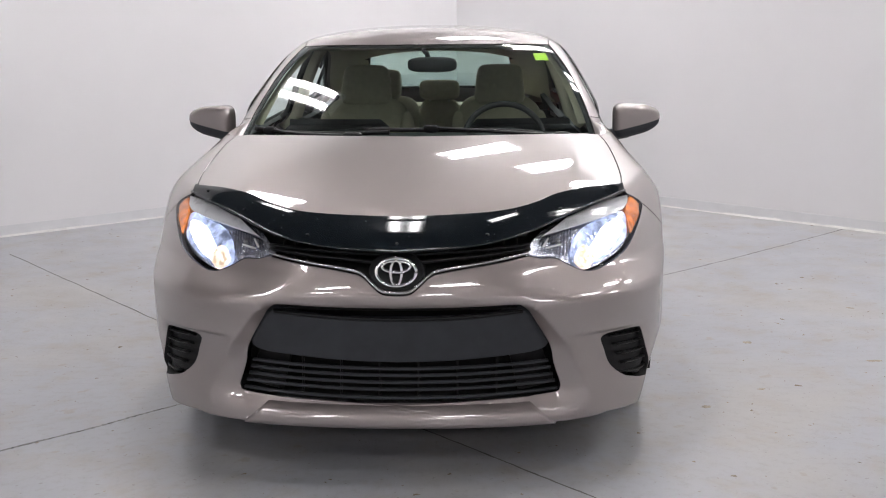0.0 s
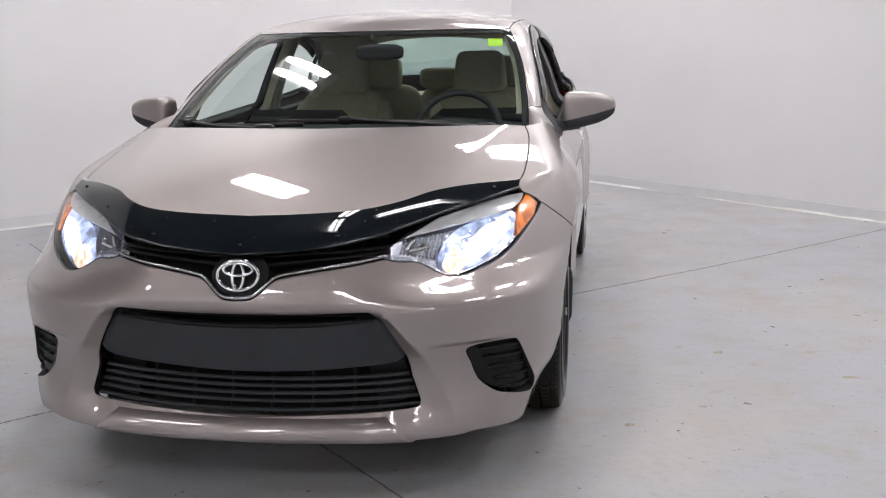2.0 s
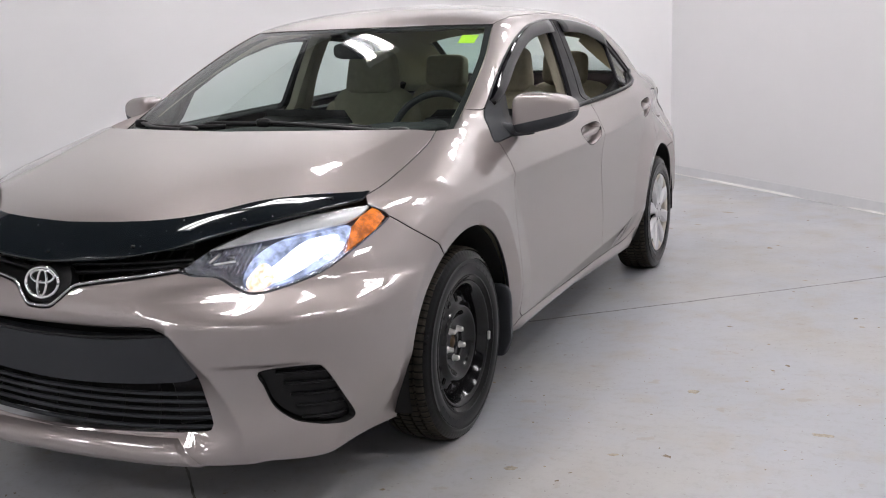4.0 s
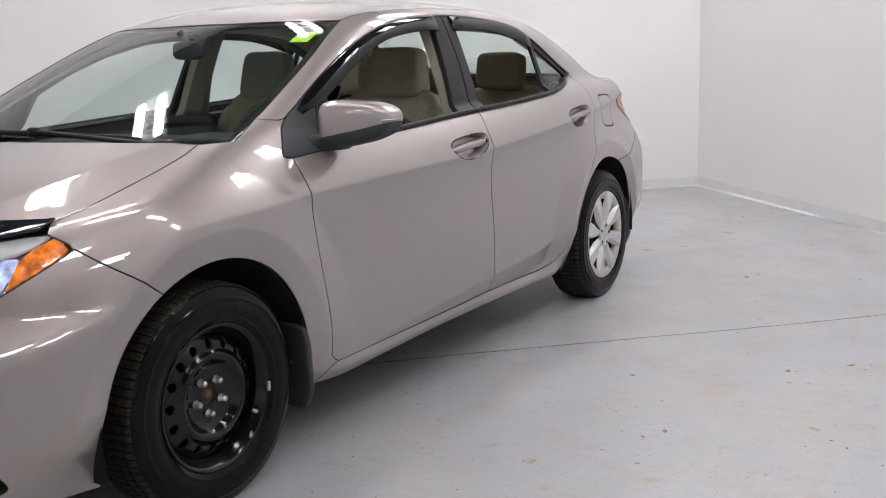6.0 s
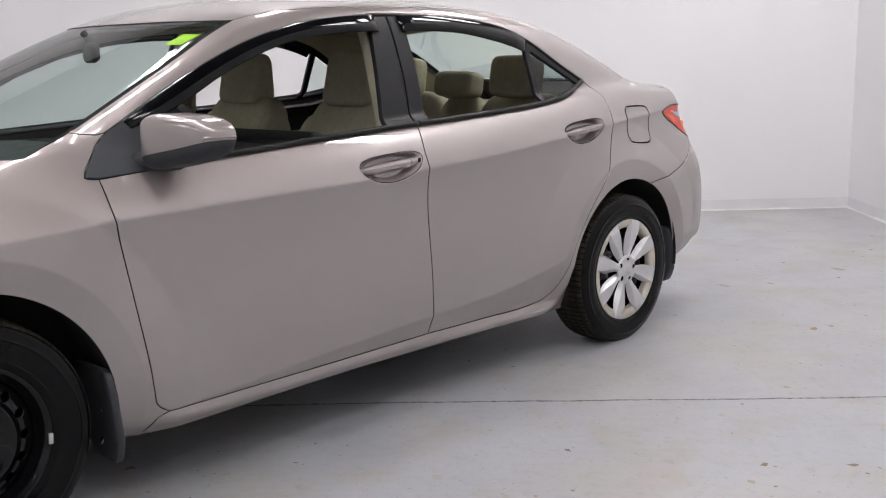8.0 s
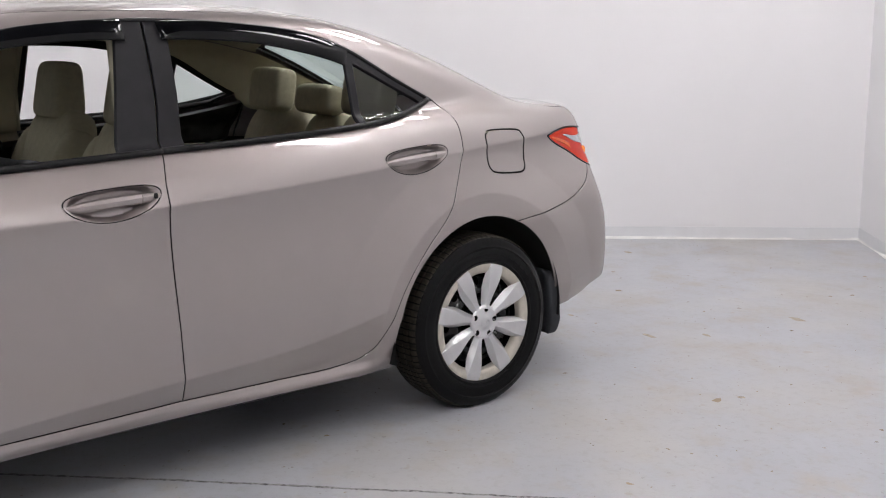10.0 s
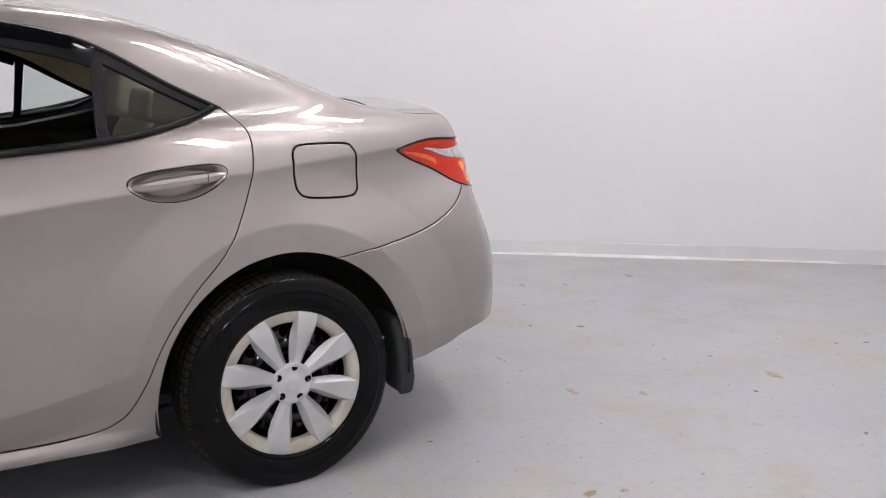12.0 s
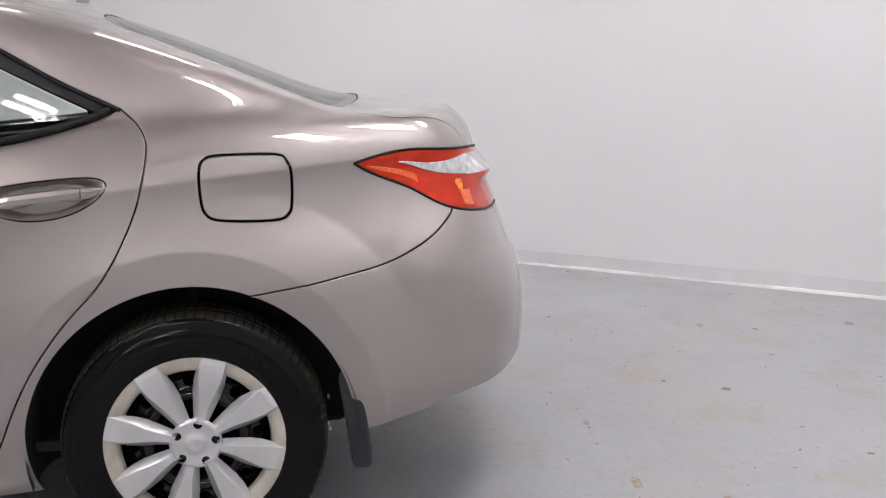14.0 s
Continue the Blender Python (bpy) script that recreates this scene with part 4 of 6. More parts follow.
for xx in (-0.30, -0.18, -0.06, 0.06, 0.18, 0.30):
    line = on("front", np.stack([np.full(6, xx), np.linspace(0.26, 0.39, 6)], 1), behind(0.034))
    part("upright", raw("upright", *tube(line, 0.004, 5)), BLACK, intake)
for s in (1, -1):
    end = on("front", np.array([(s * q, z) for q, z in poly([(0.335, 0.385), (0.44, 0.398), (0.478, 0.285), (0.365, 0.268)])]), behind(0.038))
    f = behind(0.038)
    emit("intake_end", panel("front", end, f=f, depth=0.01), BLACK, intake)

# fog lamp blanks
for s in (False, True):
    blank = emit("fog_blank", panel("star", on("star", flat("star", fog_out), behind(0.026)), f=behind(0.026), depth=0.01, gap=-0.004), BLACK, car, "ribbed black fog lamp blank", s)
    for k in range(5):
        u = k / 4
        zz = 0.425 - 0.125 * u
        a = on("front", [(0.648 + 0.055 * u, zz)], behind(0.018))
        b = on("side", [(-0.672 + 0.034 * u, zz - 0.004)], behind(0.018))
        q = flat("star", np.vstack([a, b]))
        line = on("star", catmull(q, 0.02), behind(0.018))
        rib = part("rib", raw("rib", *tube(line * (FLIP if s else 1), 0.0055, 6, 0.7)), BLACK, blank)

# deflector along the hood's edge
shield_line = catmull([(0, 0.806), (0.19, 0.811), (0.33, 0.819), (0.42, 0.832), (0.50, 0.850), (0.60, 0.857), (0.735, 0.856)], 0.014)
shield_low = catmull([(0, 0.714), (0.19, 0.726), (0.36, 0.749), (0.46, 0.775), (0.55, 0.799), (0.66, 0.821), (0.735, 0.836)], 0.014)
f_shield = lambda x, y, z: f_lower(x, y, z) - 0.010 - 0.016 * ramp(-y, 0.45, 0.85)
sh = np.vstack([shield_line, shield_low[::-1]])
sh = np.vstack([sh, (sh * np.array([-1, 1]))[::-1]])
sh = sh[np.linalg.norm(sh - np.roll(sh, 1, 0), axis=1) > 0.004]
shield = emit("hood_deflector", panel("front", on("front", sh, f_shield), f=f_shield, depth=0.006, gap=0.0, step=0.012), DEFLECTOR, car, "dark tinted acrylic stone deflector")
roll = on("front", np.vstack([(shield_low[::-1] * np.array([-1, 1]))[:-1], shield_low]), f_shield)
part("rolled_edge", raw("rolled_edge", *tube(roll, 0.0045, 8)), DEFLECTOR, shield)
for xx in (0.0, 0.27, 0.50, 0.665):
    for s in ((1,) if xx == 0 else (1, -1)):
        yy = float(np.interp(xx, shield_low[:, 0], shield_low[:, 1])) + 0.022
        c = on("front", [(s * xx, yy)], f_shield)[0]
        v, fc = superbox((0.006, 0.006, 0.004), 2.2, 10, 6)
        part("clip", raw("clip", v + c, fc), BLACK, shield)

# headlights
lamp_loop = loop_of(lamp_top, lamp_low[1:])


def blob(size, at, power=2.2, turn=0):
    v, fc = superbox(size, power, 24, 14)
    c, s = math.cos(turn), math.sin(turn)
    v = v @ np.array([[c, s, 0], [-s, c, 0], [0, 0, 1]])
    return v + np.array(at), fc


def on_star(pts, d):
    return on("star", flat("star", on("front", pts, f_lower)), behind(d))


def lamp_patch(points, d, lift=0.0, smooth=True):
    """A closed patch under the lamp's lens, d behind it, through a few corner points."""
    f = lambda x, y, z: f_lower(x, y, z) + d - lift
    q = flat("star", np.array(points))
    q = catmull(q, 0.008, True) if smooth else poly(q, 0.008)
    return panel("star", on("star", q, f), f=f, depth=0.008, gap=0.0, step=0.012)


BOWL = [(0.714, -0.52, 0.760), (0.726, -0.539, 0.735), (0.690, -0.627, 0.690), (0.645, -0.688, 0.660), (0.600, -0.735, 0.648), (0.585, -0.725, 0.668), (0.605, -0.68, 0.694), (0.622, -0.630, 0.722), (0.655, -0.585, 0.750)]
HALO = [(0.729, -0.49, 0.776), (0.742, -0.528, 0.733), (0.732, -0.573, 0.698), (0.661, -0.676, 0.656), (0.584, -0.745, 0.640), (0.545, -0.747, 0.659), (0.554, -0.692, 0.715), (0.609, -0.612, 0.756)]
WARM = [(0.558, -0.738, 0.658), (0.574, -0.698, 0.692), (0.596, -0.690, 0.684), (0.608, -0.706, 0.656), (0.583, -0.743, 0.643)]
CORNER_LENS = [(0.759, -0.392, 0.816), (0.792, -0.392, 0.786), (0.786, -0.441, 0.756), (0.750, -0.540, 0.713), (0.738, -0.488, 0.772), (0.745, -0.449, 0.795)]
BAND = [(0.440, -0.735, 0.736), (0.517, -0.634, 0.777), (0.621, -0.533, 0.804), (0.704, -0.448, 0.817), (0.750, -0.400, 0.819), (0.744, -0.448, 0.797), (0.725, -0.488, 0.784), (0.609, -0.609, 0.764), (0.479, -0.703, 0.742)]


def grown(points, k):
    """An outline swollen about its middle."""
    p = np.array(points)
    return p.mean(0) + (p - p.mean(0)) * k


for s in (False, True):
    m = FLIP if s else 1
    fb = behind(0.034)
    body = panel("star", on("star", flat("star", lamp_loop), fb), f=fb, depth=-1, gap=-0.012)
    lamp = emit("headlight", body, LAMP_SILVER, car, "lit halogen headlight with clear lens", s)
    emit("lens", panel("star", lamp_loop, f=f_lower, depth=0.05, gap=0.004), LENS, lamp, "clear plastic lens", s)
    emit("upper_band", lamp_patch(BAND, 0.008, smooth=False), FROSTED, lamp, "frosted grey upper band", s)
    emit("side_reflector", lamp_patch(CORNER_LENS, 0.010, smooth=False), AMBER, lamp, "amber corner reflector with a glow put into it", s)
    # these patches glow by themselves, in place of light thrown by a bulb
    emit("reflector", lamp_patch(HALO, 0.024), HALO_GLOW, lamp, "reflector with the bulb's bluish light put into its emission", s)
    emit("lit_bowl", lamp_patch(grown(BOWL, 0.93), 0.017), HEAD_GLOW, lamp, "glowing white low beam bowl", s)
    emit("warm_edge_patch", lamp_patch(grown(WARM, 1.2), 0.014), WARM_GLOW, lamp, "glowing patch for the low beam's warm edge", s)
    for k in range(11):
        xx = 0.440 + 0.0105 * k
        line = on_star([(xx, 0.694 - 0.25 * (xx - 0.445)), (xx + 0.006, 0.710 + 0.1 * (xx - 0.445)), (xx + 0.010, 0.726 + 0.25 * (xx - 0.445))], 0.031)
        part("rib", raw("rib", *tube(catmull(line, 0.006) * m, 0.0028, 6)), LAMP_SILVER, lamp)
    c = on_star([(0.500, 0.716)], 0.024)[0]
    part("bulb_hood", raw("bulb_hood", *blob((0.009, 0.008, 0.009), c * m)), SATIN_CHROME, lamp, "round satin bulb hood")
    # two pale rods in the inner part of the lamp
    for a, b in (((0.452, 0.705), (0.470, 0.726)), ((0.464, 0.700), (0.512, 0.706))):
        q = on_star([a, ((a[0] + b[0]) / 2, (a[1] + b[1]) / 2), b], 0.024)
        part("pale_rod", raw("pale_rod", *tube(catmull(q, 0.006) * m, 0.0035, 6)), FROSTED, lamp, "pale rod in the lamp's inner cavity")
    edge = np.vstack([lamp_low, lamp_low[-1:]]) - normals(np.vstack([lamp_low, lamp_low[-1:]]), f_lower) * 0.002
    part("bezel", raw("bezel", *tube(edge[:-1] * m, 0.0022, 6)), DARK_BEZEL, lamp, "thin dark lower edge")

# flanks
def ridge_points():
    """Rows of points along the flank's crease and round the wheel arches, so that the pressed lines stay crisp."""
    y = np.arange(-0.75, 3.45, 0.011)
    rows = [np.stack([y, crease(y) + d], 1) for d in (-0.022, -0.012, -0.006, -0.002, 0.002, 0.006, 0.012)]
    rows += [np.stack([y, np.full(len(y), 0.392 + d)], 1) for d in (-0.010, -0.003, 0.003, 0.010)]
    y = np.arange(0.5, 2.38, 0.011)
    rows += [np.stack([y, tuck_line(y) + d], 1) for d in (-0.009, -0.003, 0.003, 0.009)]
    rows += [np.stack([y, foot_line(y) + d], 1) for d in (-0.036, -0.026, -0.018, -0.008)]
    a = np.radians(np.arange(-20, 201, 1.4))
    rows += [np.stack([y0 + r * np.cos(a), HUB + r * np.sin(a)], 1) for y0 in (0, BASE) for r in (0.4495, 0.457, 0.4615, 0.4655, 0.470, 0.478)]
    q = np.vstack(rows)
    return on("side", q[q[:, 1] > 0.2], f_lower)


RIDGES = ridge_points()

k0 = int(np.argmin(np.abs(lamp_low[:60, 1] - fender_seam[0, 1]) + np.abs(lamp_low[:60, 2] - fender_seam[0, 2])))
screen_up = screen_side[screen_side[:, 1] > 0.40]
screen_lo = screen_side[screen_side[:, 1] <= 0.36]
sill_front = seam("side", [(0.535, 0.262), (0.50, 0.246), (0.470, 0.197)])
fender = loop_of(lamp_low[:k0 + 1][::-1], hood_side[::-1], screen_lo, pillar_cut[::-1], sail_front[::-1], door_front, sill_front, seam("side", [(0.470, 0.197), (0.367, 0.196)]), front_arch_fender[::-1], fender_seam[::-1])
both("fender", panel("star", fender, step=0.012, lines=RIDGES), PAINT, car)
lamp_end = int(np.argmin(np.linalg.norm(tail_lamp_top - deck_side[-1], axis=1)))
low_end = int(np.argmin(np.linalg.norm(tail_lamp_low - lamp_joint[0], axis=1)))
quarter = loop_of(pillar_cut, screen_up, roof_side[1:], rear_glass_side[1:], deck_side[1:], tail_lamp_top[:lamp_end + 1][::-1], tail_lamp_low[1:low_end + 1], bumper_seam[1:], rear_arch_side[1:], sill_low[sill_low[:, 1] < 2.325][::-1], sill_front[::-1][1:], door_foot[1:], rear_foot[1:], door_rear[1:], window_top[::-1][1:])
fuel_loop = on("side", catmull([(2.754, 0.955), (2.766, 0.978), (2.80, 0.986), (2.93, 0.981), (2.956, 0.965), (2.966, 0.935), (2.964, 0.870), (2.955, 0.840), (2.92, 0.828), (2.80, 0.836), (2.764, 0.852), (2.754, 0.885)], 0.01, True))
both("quarter_panel", panel("star", quarter, [fuel_loop], step=0.013, hole_gap=0.006, lines=RIDGES), PAINT, car)
both("fuel_flap", panel("side", fuel_loop, step=0.014, gap=0.006, lines=RIDGES), PAINT, car)


def dish_loop(cy, cz, ry, rz, k=1.0):
    a = np.linspace(0, 2 * np.pi, 72, endpoint=False)
    y = cy + k * ry * np.cos(a)
    return on("side", np.stack([y, dish_line(y, cy, cz, ry) + k * rz * np.sin(a)], 1))


door_f = both("front_door", panel("side", loop_of(door_front, door_foot[1:], door_split[1:], belt_front[1:]), [dish_loop(*DISHES[0])], step=0.013, hole_gap=0.0, hole_depth=0.004, lines=RIDGES), PAINT, car, "closed taupe front door with its window down")
door_r = both("rear_door", panel("side", loop_of(door_split[::-1], rear_foot[1:], door_rear[1:], belt_rear[1:]), [dish_loop(*DISHES[1])], step=0.013, hole_gap=0.0, hole_depth=0.004, lines=RIDGES), PAINT, car, "closed taupe rear door with its window down")

# window frames, pillars, mouldings and rain visors
sail = on("side", poly([(0.398, 0.921), (0.362, 0.927), (0.372, 0.945), (0.42, 0.995), (0.464, 1.033), (0.633, 1.122), (0.60, 1.03), (0.555, 0.930)]))
both("sail_panel", panel("side", sail, offset=0.002, depth=0.02), GREY_PLASTIC, car, "black plastic corner panel under the mirror")
wt = lambda y0, y1: window_top[(window_top[:, 1] > y0) & (window_top[:, 1] < y1)]
bf = lambda y0, y1: belt_front[(belt_front[:, 1] > y0) & (belt_front[:, 1] < y1)]
frame_f = loop_of(wt(0.64, 1.575), seam("side", [(1.583, 1.358), (1.575, 1.15), (1.550, 0.99)]), bf(0.57, 1.545), seam("side", [(0.568, 0.938), (0.61, 1.04), (0.635, 1.11)]))
open_f = on("side", poly([(0.64, 0.955), (1.10, 0.978), (1.430, 0.996), (1.462, 1.15), (1.495, 1.318), (1.366, 1.310), (1.196, 1.288), (1.003, 1.240), (0.84, 1.176), (0.70, 1.100)]))
br = lambda y0, y1: belt_rear[(belt_rear[:, 1] > y0) & (belt_rear[:, 1] < y1)]
frame_r = loop_of(seam("side", [(1.554, 0.99), (1.579, 1.15), (1.588, 1.358)]), wt(1.595, 2.57), br(1.56, 2.57))
open_r = on("side", poly([(1.628, 1.004), (1.645, 1.15), (1.655, 1.322), (1.81, 1.320), (2.04, 1.300), (2.15, 1.275), (2.245, 1.235), (2.232, 1.034), (1.84, 1.010)]))
open_q = on("side", poly([(2.262, 1.040), (2.278, 1.225), (2.42, 1.147), (2.525, 1.092), (2.45, 1.068)]))
for s in (0, 1):
    emit("window_frame", panel("side", frame_f, [open_f], offset=-0.004, hole_depth=0.02), FRAME_BLACK, door_f[s], "matt black window frame", bool(s))
    emit("window_frame", panel("side", frame_r, [open_r, open_q], offset=-0.004, hole_depth=0.014), FRAME_BLACK, door_r[s], "matt black window frame", bool(s))
    emit("quarter_glass", panel("side", open_q, offset=-0.010, depth=-1), SIDE_GLASS, door_r[s], "fixed green tinted quarter glass", bool(s)).visible_shadow = False
    m = FLIP if s else 1
    for line, door in ((belt_front[belt_front[:, 1] > 0.56], door_f[s]), (belt_rear[belt_rear[:, 1] < 2.56], door_r[s])):
        n = normals(line, f_body)
        part("belt_moulding", raw("belt_moulding", *tube((line + n * 0.003 + np.array([0, 0, 0.006])) * m, 0.0095, 8)), BLACK, door, "black belt line moulding")
    rim = window_top - normals(window_top, f_body) * 0.003
    part("roof_moulding", raw("roof_moulding", *tube((rim - np.array([0, 0, 0.004])) * m, 0.007, 8)), BLACK, car)


def visor(upper, lower):
    """A bowed acrylic strip between two lines of the window's edge."""
    a, b = catmull(upper, 0.01), catmull(lower, 0.01)
    n = 90
    pick = lambda q: np.stack([np.interp(np.linspace(0, 1, n), np.linspace(0, 1, len(q)), q[:, k]) for k in (0, 1)], 1)
    a, b = pick(a), pick(b)
    ends = np.minimum(1, np.minimum(np.arange(n), np.arange(n)[::-1]) / 8) ** 0.5
    rows = []
    for k in range(13):
        u = k / 12
        q = on("side", a * (1 - u) + b * u)
        rows.append(q + normals(q, f_body) * (0.003 + (0.013 * np.sin(np.pi * min(1, 0.10 + u * 0.72)) ** 0.8 * ends)[:, None]))
    back = [q - normals(q, f_body) * 0.003 for q in rows[::-1]]
    v = np.array(rows + back)
    m = len(v)
    fc = [(k * n + i, k * n + i + 1, ((k + 1) % m) * n + i + 1, ((k + 1) % m) * n + i) for k in range(m) for i in range(n - 1)]
    return v.reshape(-1, 3), fc


VISOR_F = visor([(0.520, 1.058), (0.633, 1.120), (0.818, 1.205), (1.003, 1.274), (1.196, 1.322), (1.366, 1.344), (1.520, 1.354)], [(0.535, 1.038), (0.640, 1.070), (0.730, 1.108), (0.900, 1.187), (1.115, 1.258), (1.331, 1.288), (1.520, 1.297)])
VISOR_R = visor([(1.625, 1.353), (1.81, 1.352), (2.05, 1.332), (2.18, 1.304), (2.265, 1.268)], [(1.630, 1.298), (1.80, 1.295), (1.940, 1.284), (2.110, 1.252), (2.240, 1.216)])
for s in (0, 1):
    m = FLIP if s else 1
    for (v, fc), door in ((VISOR_F, door_f[s]), (VISOR_R, door_r[s])):
        part("rain_visor", raw("rain_visor", v * m, [t[::-1] for t in fc] if s else fc), SMOKED, door, "smoked acrylic rain visor")

# door handles
def handle_bar(u0, u1, cy, cz, ry, n=44):
    """A bar with a sharp ridge across its dish, between two shares of its length."""
    u = np.linspace(u0, u1, n)
    y = cy + ry * (2 * u - 1) * 0.985
    z = cz + 0.010 + 0.06 * (y - cy)
    tips = on("side", [(cy - 1.05 * ry, cz + 0.01), (cy + 1.05 * ry, cz + 0.026)])
    x = tips[0, 0] + (tips[1, 0] - tips[0, 0]) * u + 0.007 * np.sin(np.pi * u) ** 0.7
    b = np.clip(np.sin(np.pi * (0.02 + 0.93 * u)), 0, 1) ** 0.55
    grip = 1 - 0.55 * np.exp(-((u - 0.52) / 0.17) ** 2)
    sec = [(-0.026, 0.012, 0), (-0.005, 0.010, 0), (0.0, 0.0, 0), (-0.0015, -0.013, 0), (-0.006, -0.022, 1), (-0.020, -0.026, 1), (-0.030, -0.012, 1)]
    v = np.array([(x[i] + q[0] * (0.25 + 0.75 * b[i]), y[i], z[i] + q[1] * b[i] * (grip[i] if q[2] else 1)) for i in range(n) for q in sec])
    m = len(sec)
    fc = [(i * m + k, i * m + (k + 1) % m, (i + 1) * m + (k + 1) % m, (i + 1) * m + k) for i in range(n - 1) for k in range(m)]
    return v, fc + [tuple(range(m))[::-1], tuple((n - 1) * m + k for k in range(m))]


for dish, door in zip(DISHES, (door_f, door_r)):
    cup = panel("side", dish_loop(*dish, 0.995), step=0.005, gap=0.0, depth=-1)
    cy, cz, ry, rz = dish
    for s in (0, 1):
        m = FLIP if s else 1
        emit("handle_dish", cup, PAINT, door[s], "dished handle recess", bool(s))
        for name, u0, u1, label in (("door_handle", 0.0, 0.795, "painted pull handle"), ("handle_cap", 0.803, 1.0, "painted handle end cap")):
            v, fc = handle_bar(u0, u1, cy, cz, ry)
            part(name, raw(name, v * m, [t[::-1] for t in fc] if s else fc, smooth=False), PAINT, door[s], label)
        if cy < 2 and s == 0:
            v, fc = superbox((0.003, 0.006, 0.008), 3, 12, 8)
            part("lock", raw("lock", v + np.array([handle_bar(0.9, 1.0, cy, cz, ry, 2)[0][2, 0], cy + 0.118, cz + 0.016]), fc), BLACK, door[s])

# roof, glass, deck and tail
roof = emit("roof", panel("top", loop_of(mirrored(screen_top), roof_side[1:], mirrored(roof_back)[::-1][1:], roof_side[::-1][1:] * FLIP), f=f_cabin, step=0.022), PAINT, car)
screen_loop = loop_of(mirrored(screen_top), screen_side[::-1][1:], mirrored(screen_foot)[::-1][1:], screen_side[1:] * FLIP)
windshield = emit("windshield", panel("top", screen_loop, f=f_cabin, offset=-0.003, depth=-1, step=0.03, gap=0.0), SCREEN_GLASS, car, "green tinted windshield with black edge band")
windshield.visible_shadow = False
inner2 = flat("top", screen_loop)
inner2 = np.stack([inner2[:, 0] * 0.962, 0.50 + (inner2[:, 1] - 0.50) * 0.925], 1)
emit("edge_band", panel("top", screen_loop, [on("top", inner2, f_cabin)], f=f_cabin, offset=-0.0075, depth=-1, gap=0.0), VOID, windshield, "black ceramic edge band")
back_loop = loop_of(mirrored(roof_back), rear_glass_side[1:], mirrored(rear_glass_foot)[::-1][1:], rear_glass_side[::-1][1:] * FLIP)
back_glass = emit("rear_window", panel("top", back_loop, offset=-0.003, depth=-1, step=0.03, gap=0.0), SCREEN_GLASS, car, "green tinted rear window")
back_glass.visible_shadow = False
inner3 = flat("top", back_loop)
inner3 = np.stack([inner3[:, 0] * 0.92, 2.83 + (inner3[:, 1] - 2.83) * 0.90], 1)
emit("edge_band", panel("top", back_loop, [on("top", inner3)], offset=-0.0075, depth=-1, gap=0.0), VOID, back_glass, "black ceramic edge band")
lid_side = np.vstack([deck_side, tail_lamp_top[lamp_end + 1:]])
lid_down = on("star", [(SPINE1 + 1.20, v) for v in np.linspace(0.34, 0.02, 30)])
lid_foot = on("star", [(SPINE1 + u, 0.02) for u in np.linspace(1.20, np.pi / 2, 30)])
lid_half = np.vstack([rear_glass_foot, lid_side[1:], lid_down, lid_foot[1:]])
emit("trunk_lid", panel("star", loop_of(lid_half, lid_half[::-1] * FLIP), step=0.018), PAINT, car)
tl_side = on("star", [(SPINE1 + 1.20, v) for v in np.linspace(0.345, 0.18, 16)])
tail_loop = loop_of(tail_lamp_top, tl_side[1:], tail_lamp_low[::-1][1:])
rb_full = loop_of(bumper_foot_rear[::-1][1:], rear_arch_bumper[::-1], bumper_seam[::-1][1:], tail_lamp_low[low_end + 1:], on("star", [(SPINE1 + 1.20, v) for v in np.linspace(0.17, 0.02, 16)]), lid_foot[1:], lid_foot[::-1][1:] * FLIP, on("star", [(SPINE1 + 1.20, v) for v in np.linspace(0.02, 0.17, 16)]) * FLIP, tail_lamp_low[low_end + 1:][::-1] * FLIP, bumper_seam[1:] * FLIP, rear_arch_bumper[1:] * FLIP, bumper_foot_rear[1:] * FLIP)
emit("rear_bumper", panel("star", rb_full, f=f_lower, step=0.014, lines=RIDGES), PAINT, car)
inner_f = lambda x, y, z: f_body(x, y, z) + 0.03
